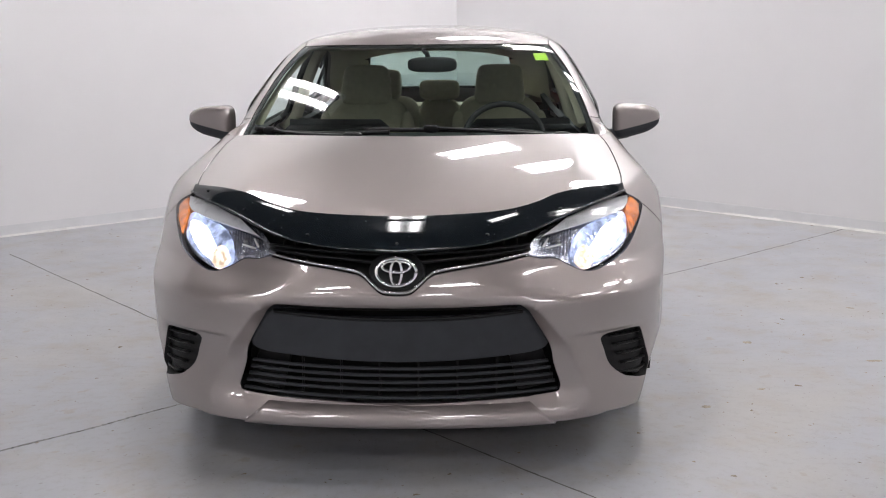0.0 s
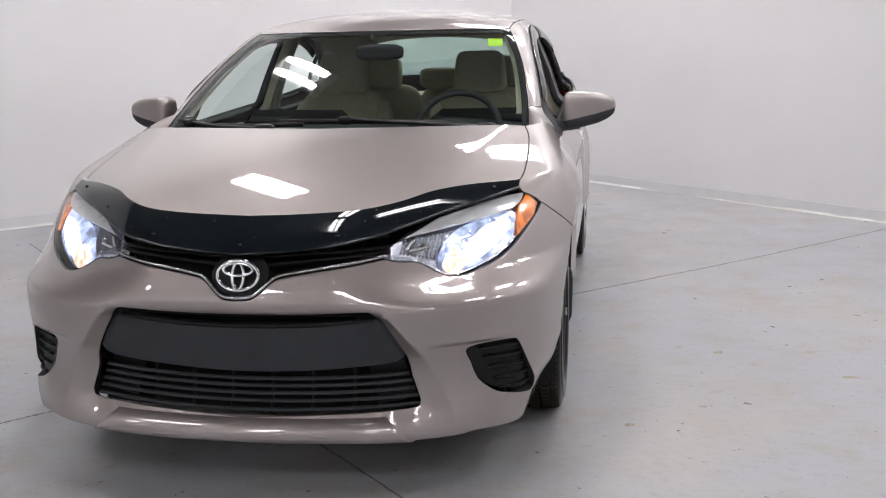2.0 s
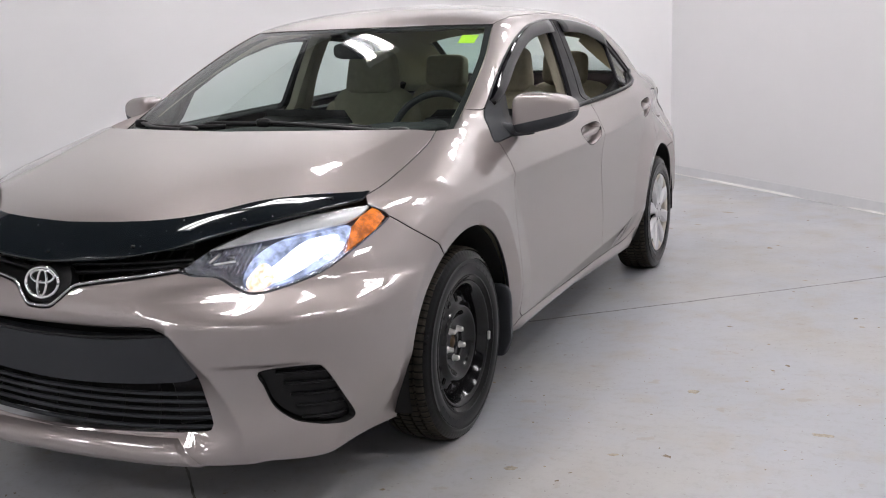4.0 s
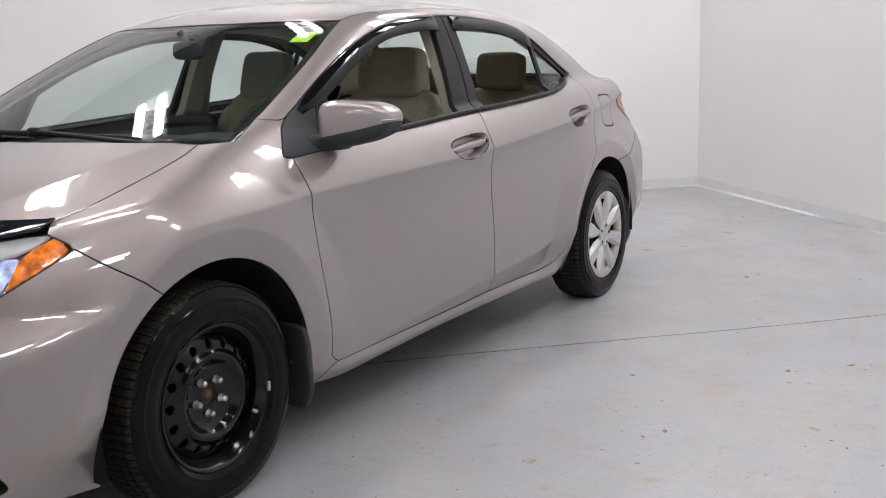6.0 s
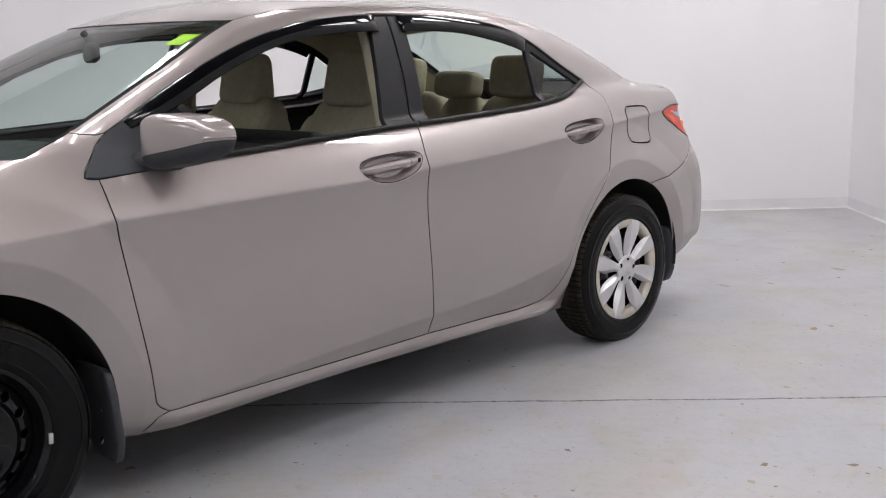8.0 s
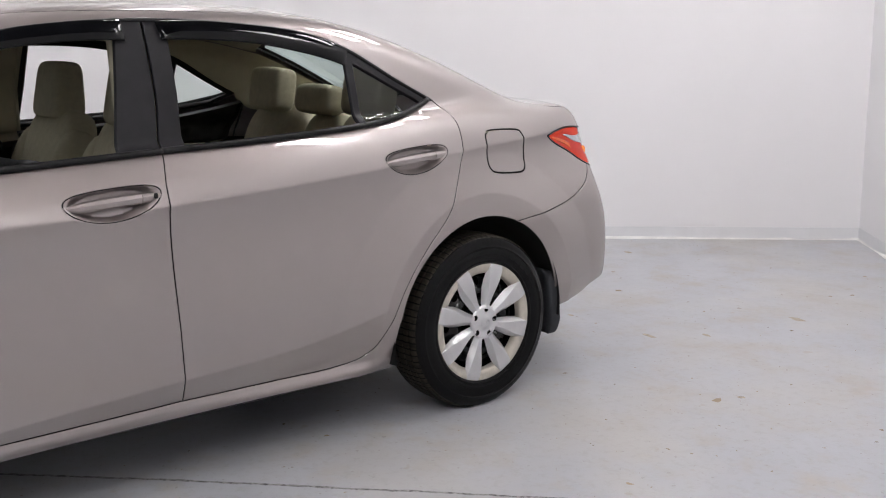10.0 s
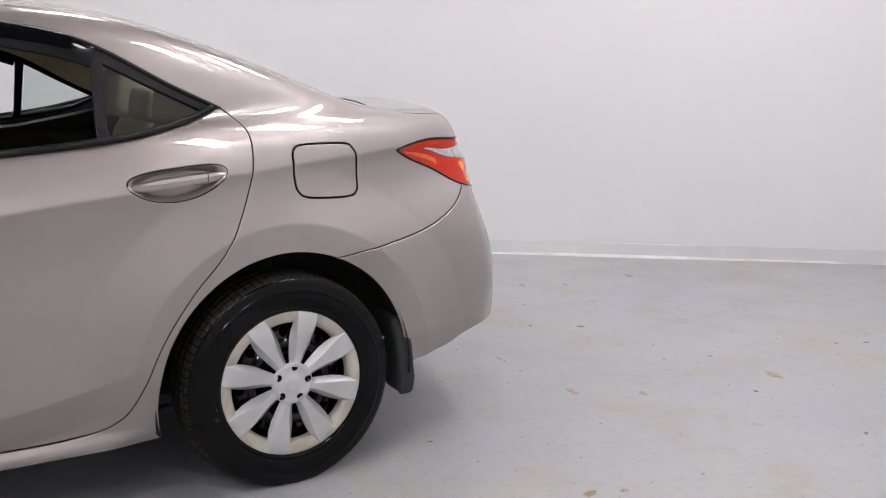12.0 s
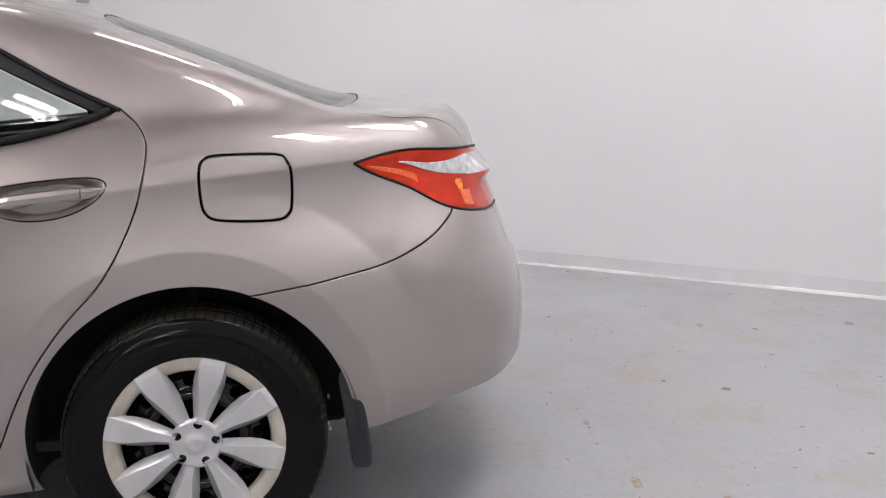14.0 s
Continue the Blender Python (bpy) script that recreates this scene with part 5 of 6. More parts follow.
for s in (False, True):
    tl = emit("tail_lamp", panel("star", tail_loop, step=0.014, gap=0.006, depth=0.02), RED_LENS, car, "red tail lamp with clear band", s)
    emit("lamp_housing", panel("star", on("star", flat("star", tail_loop), inner_f), f=inner_f, depth=-1, gap=-0.02), VOID, tl, "black lamp housing", s)
    up, lo = flat("star", tail_lamp_top), flat("star", tail_lamp_low)
    u = np.linspace(up[0, 0] + 0.115, up[-1, 0] - 0.03, 40)
    vt, vl = np.interp(u, up[:, 0], up[:, 1]), np.interp(u, lo[:, 0], lo[:, 1])
    grow = np.clip((u - u[0]) / 0.20, 0, 1)
    q = np.vstack([np.stack([u, vt - (0.30 - 0.20 * grow) * (vt - vl)], 1), np.stack([u, vt - (0.34 + 0.10 * grow) * (vt - vl)], 1)[::-1]])
    for lo_at, hi_at, d0, d1 in ((0.035, 0.155, 0.52, 0.72), (0.245, 0.285, 0.66, 0.92)):
        uu = np.linspace(up[0, 0] + lo_at, up[0, 0] + hi_at, 12)
        at, al = np.interp(uu, up[:, 0], up[:, 1]), np.interp(uu, lo[:, 0], lo[:, 1])
        patch = np.vstack([np.stack([uu, at - d0 * (at - al)], 1), np.stack([uu, at - d1 * (at - al)], 1)[::-1]])
        emit("reflex", panel("star", on("star", patch), offset=0.0015, depth=0.002, gap=0.0), AMBER_REFLEX, tl, "orange reflector patch", s)
    clear = emit("clear_band", panel("star", on("star", q), offset=0.003, depth=0.004, gap=0.0), CLEAR_RED_LAMP, tl, "clear reversing lamp band", s)
    m = FLIP if s else 1
    b = on("star", [(SPINE1 + 0.86, 0.255)])[0]
    n = normals(b[None], f_body)[0]
    v, fc = superbox((0.008, 0.012, 0.020), 2.5, 16, 10)
    part("bulb", raw("bulb", (v + b - n * 0.004) * m, fc), AMBER, tl, "amber bulb glimpsed through the lens")
    part("edge_seal", raw("edge_seal", *tube(tail_lamp_top * m, 0.0035, 6)), BLACK, tl)
    part("edge_seal", raw("edge_seal", *tube(tail_lamp_low * m, 0.0035, 6)), BLACK, tl)
# ---- wheels ----
def tyre_mesh():
    """A radial tyre with grooved tread and shoulder slots, sagging a little on the ground."""
    prof = [(0.070, 0.188), (0.078, 0.196), (0.083, 0.206), (0.090, 0.214), (0.0925, 0.219), (0.0945, 0.2205), (0.0945, 0.2235), (0.0930, 0.2255), (0.0945, 0.229), (0.0975, 0.246), (0.0970, 0.262), (0.0950, 0.272), (0.0962, 0.2735), (0.0958, 0.2760), (0.0935, 0.2775), (0.0915, 0.286), (0.0880, 0.297), (0.0820, 0.3065), (0.0750, 0.3115), (0.0660, 0.3140),
            (0.0575, 0.3148), (0.0570, 0.3075), (0.0495, 0.3075), (0.0490, 0.3157), (0.0250, 0.3168), (0.0245, 0.3085), (0.0160, 0.3085), (0.0155, 0.3170)]
    prof = prof + [(-a, r) for a, r in prof[::-1]]
    steps = 360
    p, fc = lathe(prof, steps)
    m = len(prof)
    p = p.reshape(steps, m, 3)
    width = np.array([abs(a) for a, _ in prof])
    rr = np.array([r for _, r in prof])
    slot = (width > 0.050) & (width < 0.0905) & (rr > 0.29)
    rib = (width < 0.050) & (rr > 0.31)
    for i in range(steps):
        if i % 4 == 0:
            p[i, slot, 1:] *= 0.9955
        if i % 4 == 2:
            p[i, rib, 1:] *= 0.996
    p = p.reshape(-1, 3)
    floor_z = -HUB + 0.001
    low = p[:, 2] < floor_z + 0.012
    squash = np.clip((floor_z + 0.012 - p[:, 2]) / 0.02, 0, 1)
    p[low, 0] *= 1 + 0.05 * squash[low]
    p[:, 2] = np.maximum(p[:, 2], floor_z)
    me = raw("tyre", p, fc, smooth=False)
    me.materials.append(RUBBER)
    me.materials.append(TREAD)
    k = np.array([j for _ in range(steps) for j in range(m - 1)])
    tread = (rr[:-1] > 0.302) & (rr[1:] > 0.302)
    me.polygons.foreach_set("material_index", tread[k].astype(int))
    me.polygons.foreach_set("use_smooth", ~tread[k])
    return me


def disc(depth, outer, holes, step, lines=None):
    """A round plate, dished by depth(radius, angle), with holes given as outlines."""
    a = np.linspace(0, 2 * np.pi, 120, endpoint=False)
    ring = np.stack([np.cos(a), np.sin(a)], 1) * outer
    v2, fc, rings = fill([ring] + list(holes), step, lines)
    d = lambda q: depth(np.hypot(q[:, 0], q[:, 1]), np.arctan2(q[:, 1], q[:, 0]))
    x = d(v2)
    p = np.c_[x, v2]
    e = 0.0008
    gy = (d(v2 + np.array([e, 0])) - d(v2 - np.array([e, 0]))) / (2 * e)
    gz = (d(v2 + np.array([0, e])) - d(v2 - np.array([0, e]))) / (2 * e)
    n = np.c_[np.ones(len(p)), -gy, -gz]
    n /= np.linalg.norm(n, axis=1)[:, None]
    faces = []
    for t in fc:
        c = np.cross(p[t[1]] - p[t[0]], p[t[2]] - p[t[0]])
        faces.append(tuple(t) if c[0] > 0 else tuple(t[::-1]))
    verts, nrm, base = [p], [n], len(p)
    for l, r in zip(holes, rings[1:]):
        k = len(r)
        c = np.asarray(l).mean(0)
        w = c - v2[r]
        w /= np.linalg.norm(w, axis=1)[:, None]
        top = p[r].copy()
        verts += [top - np.array([0.012, 0, 0])]
        nrm += [np.c_[np.zeros(k), w]]
        for i in range(k):
            j = (i + 1) % k
            q = (r[i], r[j], base + j, base + i)
            cr = np.cross(top[j] - top[i], np.array([-1.0, 0, 0]))
            faces.append(q if (cr[1:] * w[i]).sum() > 0 else q[::-1])
        base += k
    return np.vstack(verts), faces, np.vstack(nrm)


def circle(cy, cz, r, n=20):
    a = np.linspace(0, 2 * np.pi, n, endpoint=False)
    return np.stack([cy + r * np.cos(a), cz + r * np.sin(a)], 1)


steel_depth = spline([(0.0, 0.046), (0.034, 0.046), (0.055, 0.045), (0.075, 0.046), (0.092, 0.056), (0.106, 0.070), (0.114, 0.0735), (0.120, 0.0725), (0.127, 0.066), (0.134, 0.060), (0.150, 0.055), (0.160, 0.049), (0.172, 0.042)])
STEEL = disc(lambda r, a: steel_depth(r), 0.170, [circle(0.1475 * math.cos(t), 0.1475 * math.sin(t), 0.0138) for t in np.linspace(0.2, 0.2 + 2 * np.pi, 16, endpoint=False)] + [circle(0, 0, 0.029, 24)], 0.006)
STEEL_MESH = raw("rim", *STEEL[:2], STEEL[2])
BARREL_MESH = raw("rim_barrel", *lathe([(0.0, 0.160), (0.016, 0.171), (0.030, 0.1735), (0.048, 0.1745), (0.060, 0.180), (0.070, 0.1865), (0.077, 0.190), (0.083, 0.196), (0.0865, 0.2015), (0.0855, 0.2055), (0.080, 0.207), (0.072, 0.200)], 96))
BACK_MESH = raw("brake_back", *lathe([(-0.02, 0.0), (-0.02, 0.12), (-0.03, 0.172), (-0.09, 0.178), (-0.085, 0.195), (0.0, 0.186), (0.06, 0.188)], 64))
TYRE_MESH = tyre_mesh()


def nut_mesh(r, h):
    prof = [(0.0, r * 1.25), (0.003, r * 1.25), (0.004, r), (h * 0.72, r), (h * 0.92, r * 0.72), (h, r * 0.3), (h, 0.0)]
    return raw("wheel_nut", *lathe(prof, 12), smooth=True)


NUT_MESH = nut_mesh(0.0095, 0.024)
DARK_NUT = nut_mesh(0.0085, 0.012)
HUB_MESH = raw("hub_centre", *lathe([(0.004, 0.033), (0.018, 0.0315), (0.022, 0.027), (0.018, 0.022), (0.020, 0.014), (0.030, 0.012), (0.032, 0.0)], 32))


SPOKES = 8
hub_depth = spline([(0.0, 0.0955), (0.02, 0.0955), (0.024, 0.0935), (0.05, 0.0925), (0.058, 0.0910), (0.0625, 0.085)])
lugs = [circle(0.048 * math.cos(t), 0.048 * math.sin(t), 0.0105, 16) for t in np.radians(np.arange(5) * 72 + 80)]
HUB_CAP = disc(lambda r, a: hub_depth(r), 0.0625, lugs, 0.005)
# radius, half width of the face, height of the face, reach and drop of the sloped flank
SPOKE_ROWS = ((0.050, 0.0110, 0.0900, 0.006, 0.012), (0.068, 0.0095, 0.0885, 0.011, 0.016), (0.095, 0.0120, 0.0915, 0.0145, 0.020), (0.125, 0.0180, 0.0950, 0.0155, 0.022), (0.155, 0.0250, 0.0965, 0.0120, 0.020), (0.180, 0.0285, 0.0965, 0.0075, 0.015), (0.200, 0.0298, 0.0950, 0.003, 0.009), (0.2130, 0.0290, 0.0910, 0.002, 0.006))


def spoke_mesh():
    """One hubcap spoke along y: a flat face whose flanks slope away."""
    v, n = [], len(SPOKE_ROWS)
    for r, w, x, reach, drop in SPOKE_ROWS:
        for at, down in ((-w - reach, drop), (-w, 0.0014), (-w + 0.0018, 0), (w - 0.0018, 0), (w, 0.0014), (w + reach, drop)):
            v.append((x - down, math.sqrt(r * r - at * at), at))
    fc = [(i * 6 + j, (i + 1) * 6 + j, (i + 1) * 6 + j + 1, i * 6 + j + 1) for i in range(n - 1) for j in range(5)]
    return raw("spoke", v, fc + [tuple((n - 1) * 6 + j for j in range(6))[::-1]], smooth=False)


SPOKE_MESH = spoke_mesh()
CAP_MESH = raw("hubcap", *HUB_CAP[:2], HUB_CAP[2])
RING_MESH = raw("outer_ring", *lathe([(0.060, 0.176), (0.076, 0.1785), (0.0835, 0.183), (0.0875, 0.192), (0.0905, 0.205), (0.0905, 0.2115), (0.088, 0.2155), (0.080, 0.2165)], 96))
WELL_MESH = raw("nut_well", *lathe([(0.090, 0.0105), (0.066, 0.0100), (0.066, 0.0)], 16))


def sidewall_bar(angle, span, r0=0.246, r1=0.270):
    """A slightly raised plain bar moulded into the sidewall."""
    a = np.linspace(angle - span / 2, angle + span / 2, 5)
    top_x = lambda r: np.interp(r, (0.228, 0.246, 0.262, 0.274), (0.0945, 0.0975, 0.0970, 0.0945)) + 0.0007
    v = [(top_x(r) - d, r * math.cos(t), r * math.sin(t)) for d, rr in ((0.0015, (r0 - 0.001, r1 + 0.001)), (0, (r0, r1))) for r in rr for t in a]
    fc = []
    for k, l in ((0, 2), (2, 3), (3, 1)):
        fc += [(k * 5 + i, k * 5 + i + 1, l * 5 + i + 1, l * 5 + i) for i in range(4)]
    fc += [(0, 10, 15, 5), (4, 9, 19, 14)]
    return raw("raised_bar", v, fc, smooth=False)


BARS = [sidewall_bar(math.radians(c + k * 7.5), math.radians(5.5)) for c in (38, 218) for k in range(5)]
BARS += [sidewall_bar(math.radians(c + k * 3.6), math.radians(2.6), 0.222, 0.232) for c in (120, 300) for k in range(7)]


def wheel(y, left, capped):
    w = empty("wheel", car, pose(-0.765 if left else 0.765, y, HUB, 0, 0, 180 if left else 0))
    tagged(w, "black steel wheel with silver hubcap" if capped else "bare black steel wheel without hubcap")
    spin = pose(0, 0, 0, 14 if capped else 31)
    part("tyre", TYRE_MESH, None, w, "black radial tyre with dusty tread")
    for b in BARS:
        part("raised_bar", b, RUBBER, w)
    part("rim", STEEL_MESH, STEEL_BLACK, w, "", spin)
    part("rim_barrel", BARREL_MESH, STEEL_BLACK, w)
    # closed bowl whose colour stands for the shade behind the wheel
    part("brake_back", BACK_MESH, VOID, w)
    if capped:
        part("hubcap", CAP_MESH, HUBCAP, w, "silver plastic hubcap centre")
        for k in range(SPOKES):
            part("spoke", SPOKE_MESH, HUBCAP, w, "", pose(0, 0, 0, -16 + 360 / SPOKES * k))
        part("outer_ring", RING_MESH, HUBCAP_DIRTY, w, "brake-dusted hubcap rim")
        for t in np.radians(np.arange(5) * 72 + 80):
            at = pose(0, 0.048 * math.cos(t), 0.048 * math.sin(t))
            part("nut_well", WELL_MESH, VOID, w, "", at)
            part("wheel_nut", DARK_NUT, DARK_BEZEL, w, "", pose(0.070, 0, 0) @ at)
        a = np.linspace(0, 2 * np.pi, 33)
        for ry, rz in ((0.019, 0.013), (0.013, 0.006), (0.006, 0.012)):
            part("badge_ring", raw("badge_ring", *tube(np.stack([np.full(33, 0.0960), ry * np.cos(a), rz * np.sin(a)], 1), 0.0014, 6)), HUBCAP, w)
    else:
        for t in np.radians(np.arange(5) * 72 + 18):
            part("wheel_nut", NUT_MESH, NUT, w, "shiny steel wheel nut", spin @ pose(0.044, 0.050 * math.cos(t), 0.050 * math.sin(t)))
        part("hub_centre", HUB_MESH, RUST, w, "rusty bare hub centre", pose(0.016, 0, 0))
        bm = box_mesh((0.084, -0.006, -0.014), (0.092, 0.006, 0.014), 0.002)
        part("balance_weight", bm, NUT, w, "small grey balance weight", pose(0, 0, 0, -4) @ pose(0, 0.1985, -0.012))
    return w


wheel(0.0, False, False)
wheel(0.0, True, False)
wheel(BASE, False, True)
wheel(BASE, True, True)


# ---- wheel wells, flaps and underbody ----
def liner(y0, left):
    a = np.radians(np.linspace(-6, 193, 40) if y0 > 1 else np.linspace(-16, 196, 40))
    rows = [(0.845, 0.392), (0.80, 0.398), (0.70, 0.398), (0.645, 0.385), (0.645, 0.06)]
    v = np.array([(x, y0 + r * math.cos(t), HUB + r * math.sin(t)) for x, r in rows for t in a])
    m = len(a)
    fc = [(k * m + i, k * m + i + 1, (k + 1) * m + i + 1, (k + 1) * m + i) for k in range(len(rows) - 1) for i in range(m - 1)]
    # black liner, darkened further to hold the well's shade
    part("wheel_liner", raw("wheel_liner", v * (FLIP if left else 1), fc), VOID, car, "black plastic wheel arch liner, coloured as dark as shade")


def mud_flap(y, z0, z1, x0, x1, left, wrap=1.0):
    """A moulded flap, thin, curved and tapering to a rounded foot."""
    v, fc = superbox(((x1 - x0) / 2, 0.007, (z1 - z0) / 2), 7, 32, 18)
    u = (v[:, 2] / (z1 - z0)) + 0.5
    v[:, 0] = v[:, 0] * (0.78 + 0.22 * ramp(u, 0.0, 0.35)) + (x0 + x1) / 2
    v[:, 1] = v[:, 1] * (1 + wrap * ramp(v[:, 0], x1 - 0.07, x1 - 0.03)) + y + 0.012 * (1 - u) ** 1.5 - 0.012 * ramp(u, 0.5, 1.0)
    v[:, 2] += (z0 + z1) / 2
    return part("mud_flap", raw("mud_flap", v * (FLIP if left else 1), fc), GREY_PLASTIC, car, "black rubber mud flap")


for s in (False, True):
    liner(0.0, s)
    liner(BASE, s)
    mud_flap(0.372, 0.150, 0.425, 0.665, 0.872, s)
    mud_flap(BASE + 0.386, 0.180, 0.440, 0.640, 0.832, s, 3.0)
    for y in (0.395, BASE + 0.352):
        for z in (0.30, 0.38):
            v, fc = superbox((0.006, 0.003, 0.006), 2.5, 10, 6)
            part("screw", raw("screw", (v + np.array([0.80, y - 0.03, z])) * (FLIP if s else 1), fc), NUT, car)

# underside boxes in near-black, set low to deepen the shade below the car
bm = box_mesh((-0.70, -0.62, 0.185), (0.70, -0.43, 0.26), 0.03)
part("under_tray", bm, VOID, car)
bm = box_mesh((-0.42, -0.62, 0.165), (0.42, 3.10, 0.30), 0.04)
part("underbody", bm, VOID, car, "underbody coloured as dark as its shade")
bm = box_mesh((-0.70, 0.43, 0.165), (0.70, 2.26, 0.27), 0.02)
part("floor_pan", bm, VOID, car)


def shell():
    """An added dark skin behind the panels that paints the gaps as shade, left open at lamps, grille and wheels."""
    f = behind(0.045)
    us = np.concatenate([np.linspace(SPINE0 - np.pi / 2, SPINE0, 40), np.linspace(SPINE0, SPINE1, 60)[1:], np.linspace(SPINE1, SPINE1 + np.pi / 2, 40)[1:]])
    vs = np.linspace(-0.62, 0.60, 40)
    U, V = np.meshgrid(us, vs, indexing="ij")
    p = on("star", np.stack([U.ravel(), V.ravel()], 1), f)
    x, y, z = p.T
    bad = (np.hypot(y, z - HUB) < 0.45) | (np.hypot(y - BASE, z - HUB) < 0.44) | (z > 0.91) | (z < 0.17)
    bad |= (y < -0.25) & (z > 0.56) & (x < 0.86) | (y < -0.6) & (x < 0.56) | (y < -0.55) & (z < 0.5)
    bad |= (y > 2.95) & (z < 0.42) | (y > 3.2) & (z < 0.55)
    m, fc = len(vs), []
    for i in range(len(us) - 1):
        for j in range(m - 1):
            q = (i * m + j, i * m + j + 1, (i + 1) * m + j + 1, (i + 1) * m + j)
            if not any(bad[k] for k in q):
                fc.append(q)
    return p, fc


v, fc = shell()
for s in (False, True):
    part("inner_skin", raw("inner_skin", v * (FLIP if s else 1), fc), VOID, car)
# plain near-black blocks added to keep the space behind the nose dark
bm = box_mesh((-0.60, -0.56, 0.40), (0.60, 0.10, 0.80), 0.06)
part("dark_bay_block", bm, VOID, car)
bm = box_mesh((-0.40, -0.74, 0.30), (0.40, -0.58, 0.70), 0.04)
part("dark_front_block", bm, VOID, car)

# ---- door mirrors ----
def mirror_shape(p):
    """Fuller at the outer end, the face cut square at the back, the front domed."""
    u = p[:, 0] / 0.102
    p = p.copy()
    p[:, 2] *= 1.0 - 0.05 * u - 0.12 * ramp(u, 0.2, 1.0)
    p[:, 1] = np.where(p[:, 1] < 0, p[:, 1] * (1.0 - 0.25 * u), np.minimum(p[:, 1], 0.045))
    p[:, 2] += np.where(p[:, 2] < 0, 0.020 * u, -0.006 * u)
    p[:, 1] += 0.030 * u
    return p


for s in (False, True):
    m = FLIP if s else 1
    mirror = empty("door_mirror", car)
    tagged(mirror, "taupe and black door mirror")
    at = np.array([0.925, 0.615, 1.011])
    v, fc = superbox((0.104, 0.072, 0.067), 4.1, 64, 44, mirror_shape)
    high = [t for i, t in enumerate(fc) if i // 64 >= 20]
    turn = (lambda f: [t[::-1] for t in f]) if s else (lambda f: f)
    part("cap", raw("cap", (v + at) * m, turn(high)), PAINT, mirror, "taupe painted mirror cap")
    v2, _ = superbox((0.1025, 0.0705, 0.0655), 4.1, 64, 44, mirror_shape)
    part("base", raw("base", (v2 + at) * m, turn(fc)), GREY_PLASTIC, mirror, "black plastic mirror base")
    v, fc = superbox((0.088, 0.003, 0.052), 3.4, 32, 14)
    part("glass", raw("glass", (v + at + np.array([0.002, 0.044, 0.004])) * m, turn(fc)), MIRROR, mirror, "mirror glass")
    arm = np.array([(0.770, 0.530, 0.957), (0.80, 0.555, 0.950), (0.84, 0.585, 0.950), (0.88, 0.60, 0.955)])
    part("arm", raw("arm", *tube(catmull(arm, 0.01) * m, 0.036, 12, 0.68)), GREY_PLASTIC, mirror, "black plastic mirror arm")

# ---- wipers and cowl ----
cowl_f = behind(0.045)
cowl_rim = flat("top", mirrored(hood_rear))
cowl_back = catmull([(0.716, 0.27), (0.66, 0.225), (0.55, 0.175), (0.3, 0.115), (0, 0.09), (-0.3, 0.115), (-0.55, 0.175), (-0.66, 0.225), (-0.716, 0.27)], 0.014)
emit("cowl", panel("top", loop_of(on("top", cowl_rim, cowl_f), on("top", cowl_back, cowl_f)), f=cowl_f, depth=0.02, gap=0.0), BLACK, car, "black plastic wiper cowl")
for arm_pts, blade_pts in (([(-0.22, 0.050), (-0.34, 0.085), (-0.46, 0.130), (-0.585, 0.205)], [(-0.10, 0.085), (-0.30, 0.105), (-0.50, 0.170), (-0.655, 0.262)]), ([(0.585, 0.150), (0.42, 0.112), (0.22, 0.092), (0.06, 0.094)], [(0.46, 0.150), (0.24, 0.112), (0.0, 0.098), (-0.20, 0.112)])):
    line = on("top", catmull(arm_pts, 0.02), f_cabin) + np.array([0, 0, 0.022])
    wip = part("wiper", raw("wiper", *tube(line, np.linspace(0.014, 0.008, len(line)), 8, 0.7)), BLACK, car, "black windshield wiper")
    blade = on("top", catmull(blade_pts, 0.02), f_cabin) + np.array([0, 0, 0.011])
    part("blade", raw("blade", *tube(blade, 0.008, 6, 1.2)), BLACK, wip)
    v, fc = superbox((0.040, 0.022, 0.018), 3, 16, 10)
    part("pivot", raw("pivot", v + line[1], fc), BLACK, wip)
    v, fc = superbox((0.030, 0.013, 0.016), 3, 16, 10)
    part("joint", raw("joint", v + line[-1] - np.array([0, 0, 0.004]), fc), BLACK, wip)

# the lime sticker inside the windshield
sticker = on("top", poly([(0.490, 0.868), (0.552, 0.893), (0.560, 0.818), (0.500, 0.795)], 0.01), f_cabin)
emit("sticker", panel("top", sticker, f=f_cabin, offset=-0.009, depth=0.001, gap=0.0, step=0.01), STICKER, windshield, "small lime green paper sticker")
# ---- the cabin seen through the glass ----
def inner(d):
    return lambda x, y, z: f_body(x, y, z) + d


def inner_cabin(d):
    return lambda x, y, z: f_cabin(x, y, z) + d


head = np.vstack([mirrored(screen_top)[:, :2] + np.array([0, 0.02]), roof_side[1:, :2], mirrored(roof_back)[::-1][1:, :2], roof_side[::-1][1:, :2] * np.array([-1, 1])])
head = head[np.linalg.norm(head - np.roll(head, 1, 0), axis=1) > 0.004]
emit("headliner", panel("top", on("top", head, inner_cabin(0.03)), f=inner_cabin(0.03), depth=-1, gap=0.0, step=0.04), HEADLINER, car, "beige cloth headliner")
fi = inner(0.040)
frame_in = [pillar_cut, screen_up, roof_side[1:], rear_glass_side[1:], on("star", flat("star", seam("side", [(3.02, 1.02), (2.85, 1.005), (2.66, 1.04), (2.56, 1.085)]))), window_top[::-1][3:]]
loop_in = loop_of(*frame_in)
q = flat("star", loop_in)
both("pillar_trim", panel("star", on("star", q, fi), f=fi, depth=-1, gap=0.0, step=0.03), BEIGE_TRIM, car, "beige pillar and roof rail trim")
fp = inner(0.034)
